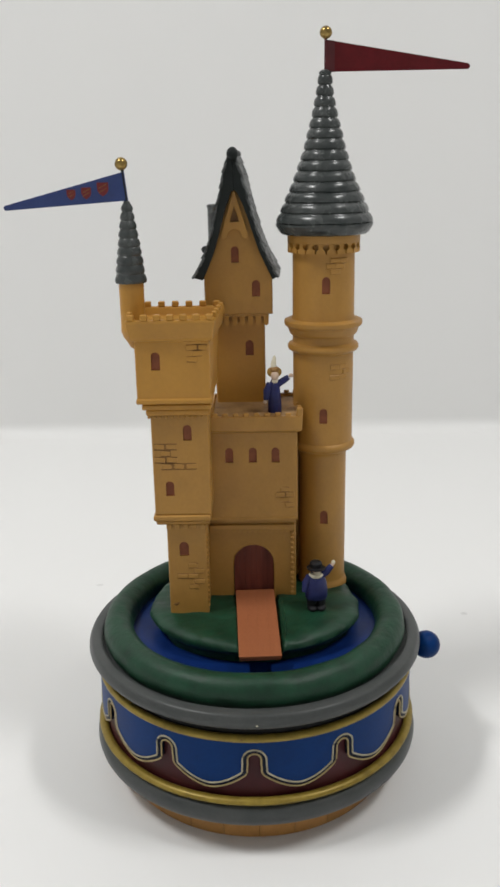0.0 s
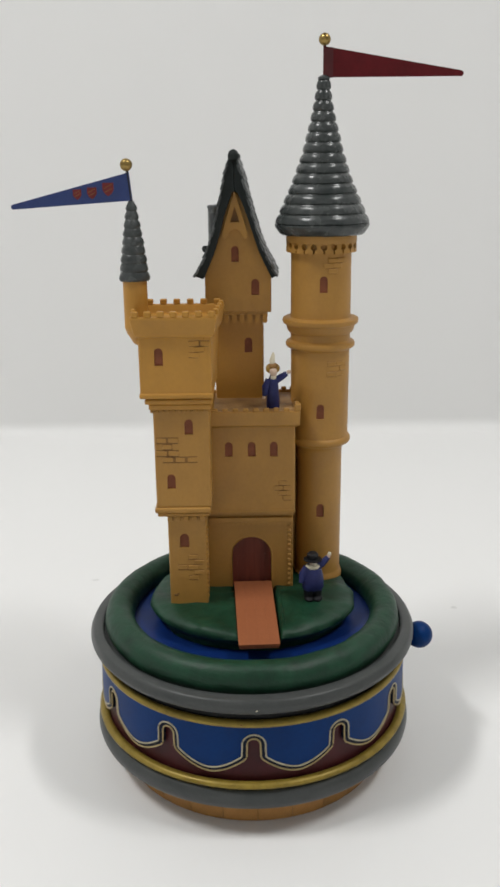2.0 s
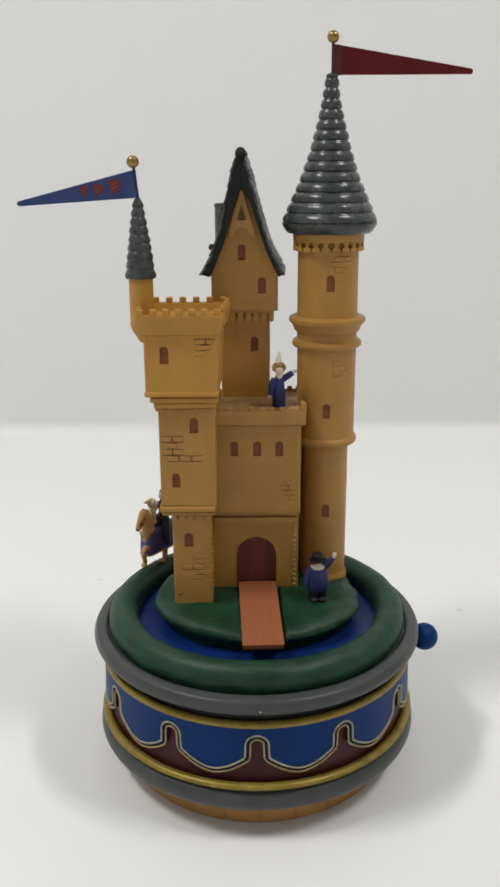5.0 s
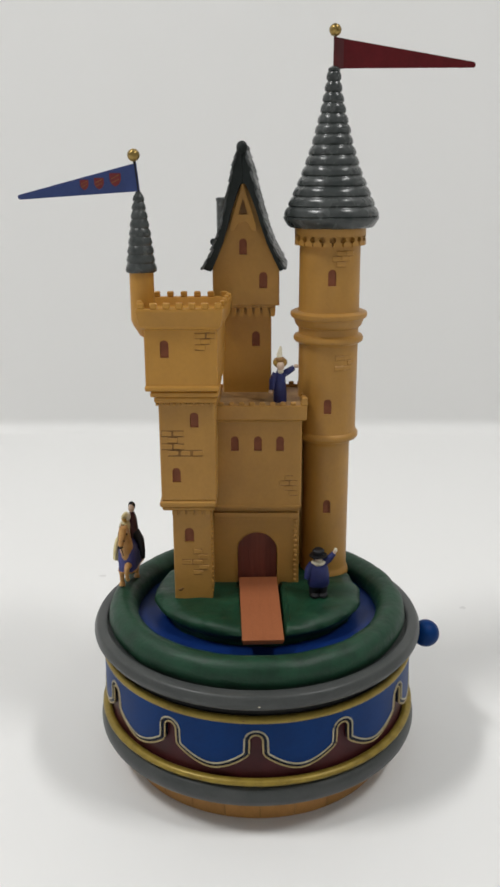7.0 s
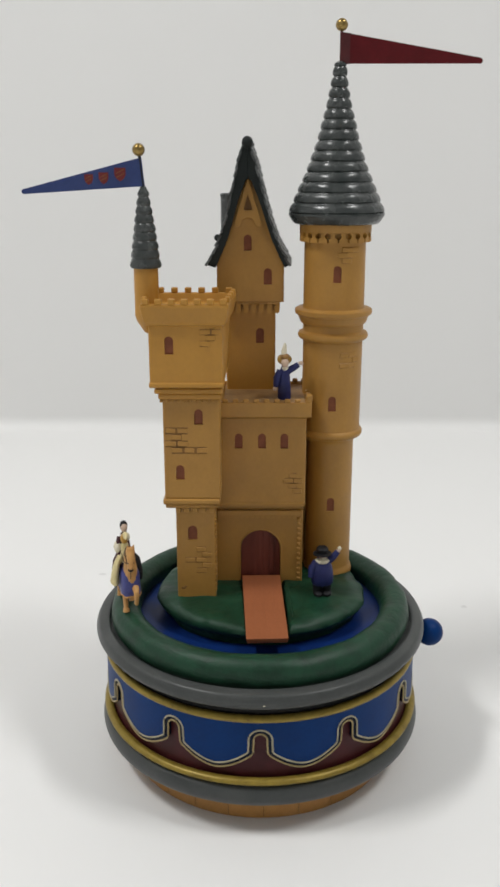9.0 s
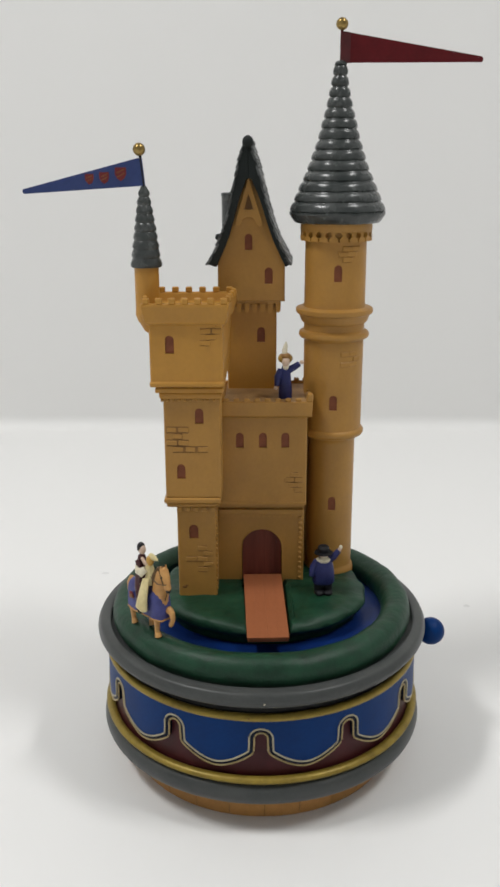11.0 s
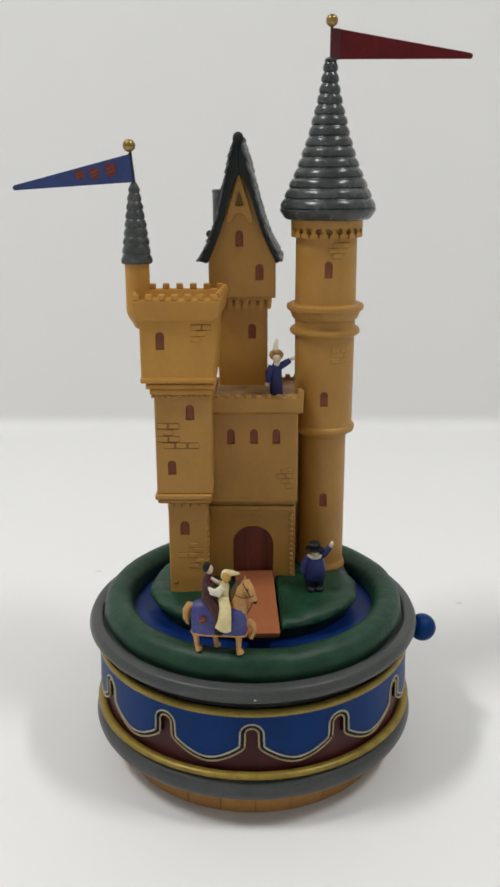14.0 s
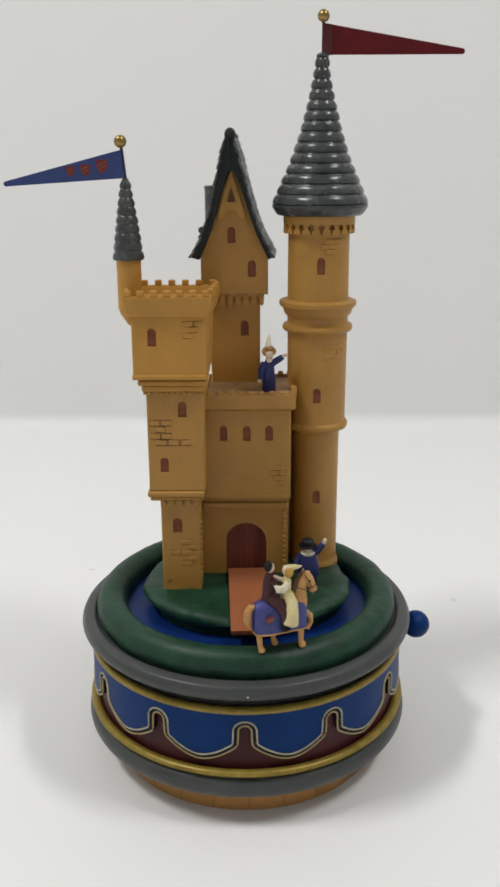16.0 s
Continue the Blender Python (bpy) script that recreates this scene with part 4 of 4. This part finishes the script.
def build_herald():
    s = Sculpt()
    s.limb([(0, 0, 0), (0, 0, 0.3), (0, 0, 0.75), (-0.01, 0, 1.0), (-0.01, 0, 1.2)], [0.24, 0.24, 0.20, 0.19, 0.09], COAT_BLUE, 16, 0.8)
    s.limb([(-0.15, 0, 1.05), (-0.28, -0.05, 0.8), (-0.32, -0.1, 0.48)], [0.12, 0.13, 0.09], COAT_BLUE)
    s.blob((-0.36, -0.12, 0.42), 0.07, SKIN)
    s.limb([(0.1, 0, 1.0), (0.34, 0, 1.14), (0.5, 0, 1.24)], [0.13, 0.12, 0.10], COAT_BLUE)
    s.blob((0.58, 0, 1.29), (0.09, 0.07, 0.07), SKIN)
    s.blob((0.0, -0.1, 1.15), (0.11, 0.09, 0.09), WHITE)
    s.blob((0, -0.1, 1.33), (0.14, 0.13, 0.17), SKIN)
    s.blob((0, 0.02, 1.44), (0.26, 0.13, 0.2), HAT_GOLD, -20, 0, 0)
    s.blob((0, -0.02, 1.54), (0.17, 0.17, 0.12), HAT)
    s.limb([(-0.03, -0.06, 1.52), (-0.04, -0.06, 1.74), (0.0, -0.05, 1.95), (0.0, -0.04, 2.03)], [0.07, 0.10, 0.06, 0.02], WHITE, 10, 0.6)
    s.done("herald_figurine", 0.88, 0.95, 13.655, 8, "small painted figurine in indigo robe with feathered hat", "figurine", 1.045)


build_herald()


def build_horse():
    s = Sculpt()
    # caparison over the body, a draped shell with a gilt hem
    hem, rows = [], []
    stations = [(-1.04, 0.28, 1.62), (-0.98, 0.42, 1.76), (-0.78, 0.47, 1.84), (-0.5, 0.48, 1.86), (-0.2, 0.46, 1.8), (0.1, 0.45, 1.76), (0.4, 0.46, 1.8), (0.65, 0.47, 1.84), (0.85, 0.43, 1.78), (0.97, 0.34, 1.6), (1.02, 0.2, 1.4)]
    for n, (x, w, top) in enumerate(stations):
        row = []
        low = 0.70 + 0.02 * math.cos(n * 0.9)
        for i in range(15):
            t = -1 + 2 * i / 14
            if abs(t) > 0.55:
                k = (abs(t) - 0.55) / 0.45
                y, z = w * (0.97 + 0.06 * k * (1 + 0.5 * math.sin(n * 2.1))), top - 0.36 + (low - top + 0.36) * k
            else:
                a = abs(t) / 0.55 * math.pi / 2
                y, z = w * 0.97 * math.sin(a), top - 0.36 + 0.36 * math.cos(a)
            row.append(s.bm.verts.new((x, math.copysign(y * 0.86, t), z)))
        rows.append(row)
        hem.append((x, max(0.22, w * 0.87), low - 0.01))
    faces = [s.bm.faces.new((p[i], p[i + 1], q[i + 1], q[i])) for p, q in zip(rows, rows[1:]) for i in range(14)]
    faces += [s.bm.faces.new(rows[0]), s.bm.faces.new(rows[-1])]
    faces += [s.bm.faces.new((p[0], q[0], q[-1], p[-1])) for p, q in zip(rows, rows[1:])]
    s._mat(faces, CLOTH_BLUE)
    for sy in (-1, 1):
        s.limb([(x, sy * y, z) for x, y, z in hem], [0.034] * len(hem), HORSE, 8)
    for x, low in ((-1.05, 0.71), (1.03, 0.69)):
        s.limb([(x, y, low) for y in (-0.24, 0, 0.24)], [0.034] * 3, HORSE, 8)
    # crest on the cloth
    s.blob((-0.55, -0.49, 1.3), (0.15, 0.04, 0.17), SHIELD_RED, 14, 0, 0)
    s.limb([(-0.66, -0.53, 1.24), (-0.44, -0.53, 1.36)], [0.03, 0.03], STRIPE, 6)
    s.limb([(-0.62, -0.52, 1.18), (-0.42, -0.53, 1.28)], [0.025, 0.025], STRIPE, 6)
    # legs
    for y, x in ((-0.22, -0.84), (0.18, -0.2)):
        s.limb([(x - 0.02, y, 0.95), (x - 0.04, y, 0.6), (x - 0.02, y, 0.42), (x, y, 0.16), (x + 0.04, y, 0.12), (x + 0.07, y, 0.0)], [0.1, 0.125, 0.11, 0.095, 0.12, 0.135], HORSE)
    s.limb([(0.73, -0.26, 0.95), (0.75, -0.26, 0.6), (0.75, -0.26, 0.42), (0.75, -0.26, 0.16), (0.78, -0.26, 0.12), (0.81, -0.26, 0.0)], [0.1, 0.125, 0.11, 0.1, 0.13, 0.15], HORSE)
    s.limb([(0.85, 0.14, 0.98), (1.12, 0.13, 1.04), (1.24, 0.12, 0.94), (1.28, 0.12, 0.72), (1.2, 0.12, 0.54), (1.14, 0.12, 0.45)], [0.17, 0.14, 0.12, 0.095, 0.09, 0.1], HORSE)
    s.blob((1.13, 0.12, 0.43), (0.09, 0.08, 0.07), FIG_BLACK)
    # neck, head, mane, tail
    s.limb([(0.62, 0, 1.35), (0.70, 0, 1.7), (0.73, -0.01, 2.1), (0.84, -0.02, 2.44), (0.94, -0.02, 2.6)], [0.43, 0.38, 0.30, 0.25, 0.14], HORSE, 14, 0.78)
    s.limb([(0.84, -0.02, 2.6), (0.98, -0.03, 2.55), (1.12, -0.05, 2.36), (1.24, -0.08, 2.12), (1.29, -0.09, 2.0), (1.31, -0.1, 1.94)], [0.15, 0.23, 0.20, 0.15, 0.155, 0.09], HORSE, 14, 0.85)
    s.blob((1.33, -0.1, 1.95), (0.10, 0.12, 0.065), FIG_BLACK, 0, 35, 0)
    for y in (-0.23, 0.15):
        s.blob((1.09, y, 2.42), (0.04, 0.03, 0.04), FIG_BLACK)
    # bridle: nose band, cheek strap, rein and a strap down to the chest
    s.limb([(1.19 + 0.15 * math.cos(q), -0.075 + 0.15 * math.sin(q), 2.16 + 0.06 * math.cos(q)) for q in [math.pi * i / 5 for i in range(11)]], [0.022] * 11, MANE, 6)
    s.limb([(0.90, -0.2, 2.66), (1.04, -0.235, 2.42), (1.19, -0.225, 2.16)], [0.022] * 3, MANE, 6)
    s.limb([(1.19, -0.225, 2.16), (0.9, -0.31, 2.14), (0.5, -0.3, 2.3)], [0.02] * 3, MANE, 6)
    s.limb([(1.26, -0.08, 1.98), (1.2, -0.08, 1.75), (1.04, -0.06, 1.45)], [0.022] * 3, MANE, 6)
    for y in (-0.1, 0.1):
        s.limb([(0.92, y, 2.56), (0.94, y * 1.3, 2.78)], [0.08, 0.02], HORSE, 8)
    s.limb([(0.96, -0.03, 2.74), (0.72, -0.06, 2.58), (0.54, -0.1, 2.28), (0.46, -0.12, 1.92)], [0.05, 0.11, 0.14, 0.1], MANE, 8)
    s.limb([(-0.96, 0, 1.62), (-1.14, 0, 1.62), (-1.26, 0, 1.4), (-1.28, 0, 1.1), (-1.2, 0, 0.86)], [0.1, 0.14, 0.16, 0.13, 0.04], HORSE, 10)
    # rider in maroon
    s.limb([(-0.40, 0.06, 1.72), (-0.42, 0.04, 2.1), (-0.44, 0.02, 2.5), (-0.42, 0, 2.75), (-0.42, 0, 2.85)], [0.33, 0.25, 0.22, 0.17, 0.08], FIG_MAROON, 14, 0.9)
    s.limb([(-0.4, -0.1, 1.95), (-0.12, -0.4, 1.72), (0.0, -0.52, 1.4), (-0.02, -0.54, 1.1)], [0.25, 0.2, 0.14, 0.1], FIG_MAROON, 12)
    s.limb([(-0.02, -0.54, 1.12), (-0.02, -0.55, 0.9)], [0.11, 0.1], FIG_BLACK, 10)
    s.blob((0.06, -0.55, 0.86), (0.17, 0.09, 0.08), FIG_BLACK)
    s.limb([(-0.4, 0.12, 1.9), (-0.12, 0.42, 1.7), (0.0, 0.54, 1.3), (0.0, 0.55, 0.95)], [0.25, 0.2, 0.14, 0.1], FIG_BLACK, 12)
    s.limb([(-0.4, -0.2, 2.62), (-0.2, -0.32, 2.36), (0.1, -0.2, 2.4)], [0.13, 0.12, 0.1], FIG_MAROON, 10)
    s.blob((-0.38, 0, 3.02), (0.16, 0.15, 0.19), SKIN)
    s.blob((-0.45, 0.0, 3.08), (0.17, 0.17, 0.2), FIG_BLACK)
    # lady side-saddle in a cream dress
    s.limb([(0.18, -0.14, 1.9), (0.2, -0.12, 2.2), (0.2, -0.1, 2.5), (0.24, -0.08, 2.66)], [0.24, 0.18, 0.2, 0.1], CREAM, 14, 0.9)
    s.limb([(0.2, -0.3, 2.1), (0.3, -0.50, 1.8), (0.29, -0.58, 1.45), (0.22, -0.6, 1.06), (0.2, -0.6, 1.0)], [0.2, 0.22, 0.25, 0.31, 0.2], CREAM, 14, 0.6)
    s.limb([(0.2, -0.3, 2.5), (0.0, -0.4, 2.32), (-0.2, -0.42, 2.36), (-0.34, -0.38, 2.5)], [0.12, 0.17, 0.14, 0.03], WHITE, 10, 0.7)
    s.limb([(0.12, -0.05, 2.52), (-0.1, -0.12, 2.62), (-0.28, -0.12, 2.75)], [0.1, 0.08, 0.06], SKIN, 10)
    s.blob((0.22, -0.07, 2.82), (0.15, 0.14, 0.16), SKIN)
    s.blob((0.25, -0.02, 2.87), (0.17, 0.15, 0.18), WHITE)
    s.blob((0.29, -0.14, 2.82), (0.17, 0.15, 0.2), HAIR)
    s.limb([(0.26, -0.08, 2.93), (0.5, -0.1, 2.97), (0.78, -0.14, 2.98)], [0.15, 0.11, 0.03], CREAM, 12, 0.9)
    for v in s.bm.verts:
        v.co.x = 1 + (v.co.x - 1) * 0.93
        v.co.y *= 0.9
    return s.done("horse_and_riders_figurine", 0, 0, 0, 0, "palomino horse figurine in blue caparison carrying two riders", "figurine", 0.95)


horse = build_horse()


# ---- movement ----
def motions():
    rows = []
    for k in range(33):
        t = 0.5 * k
        a = -103.0 + 12.65 * (t - 14.0)
        rows.append((t, T((5.08 * math.cos(radians(a)) + 0.02) * S, 5.08 * math.sin(radians(a)) * S, 6.42 * S, 0, 0, a + 95)))
    walk(horse, rows)


motions()
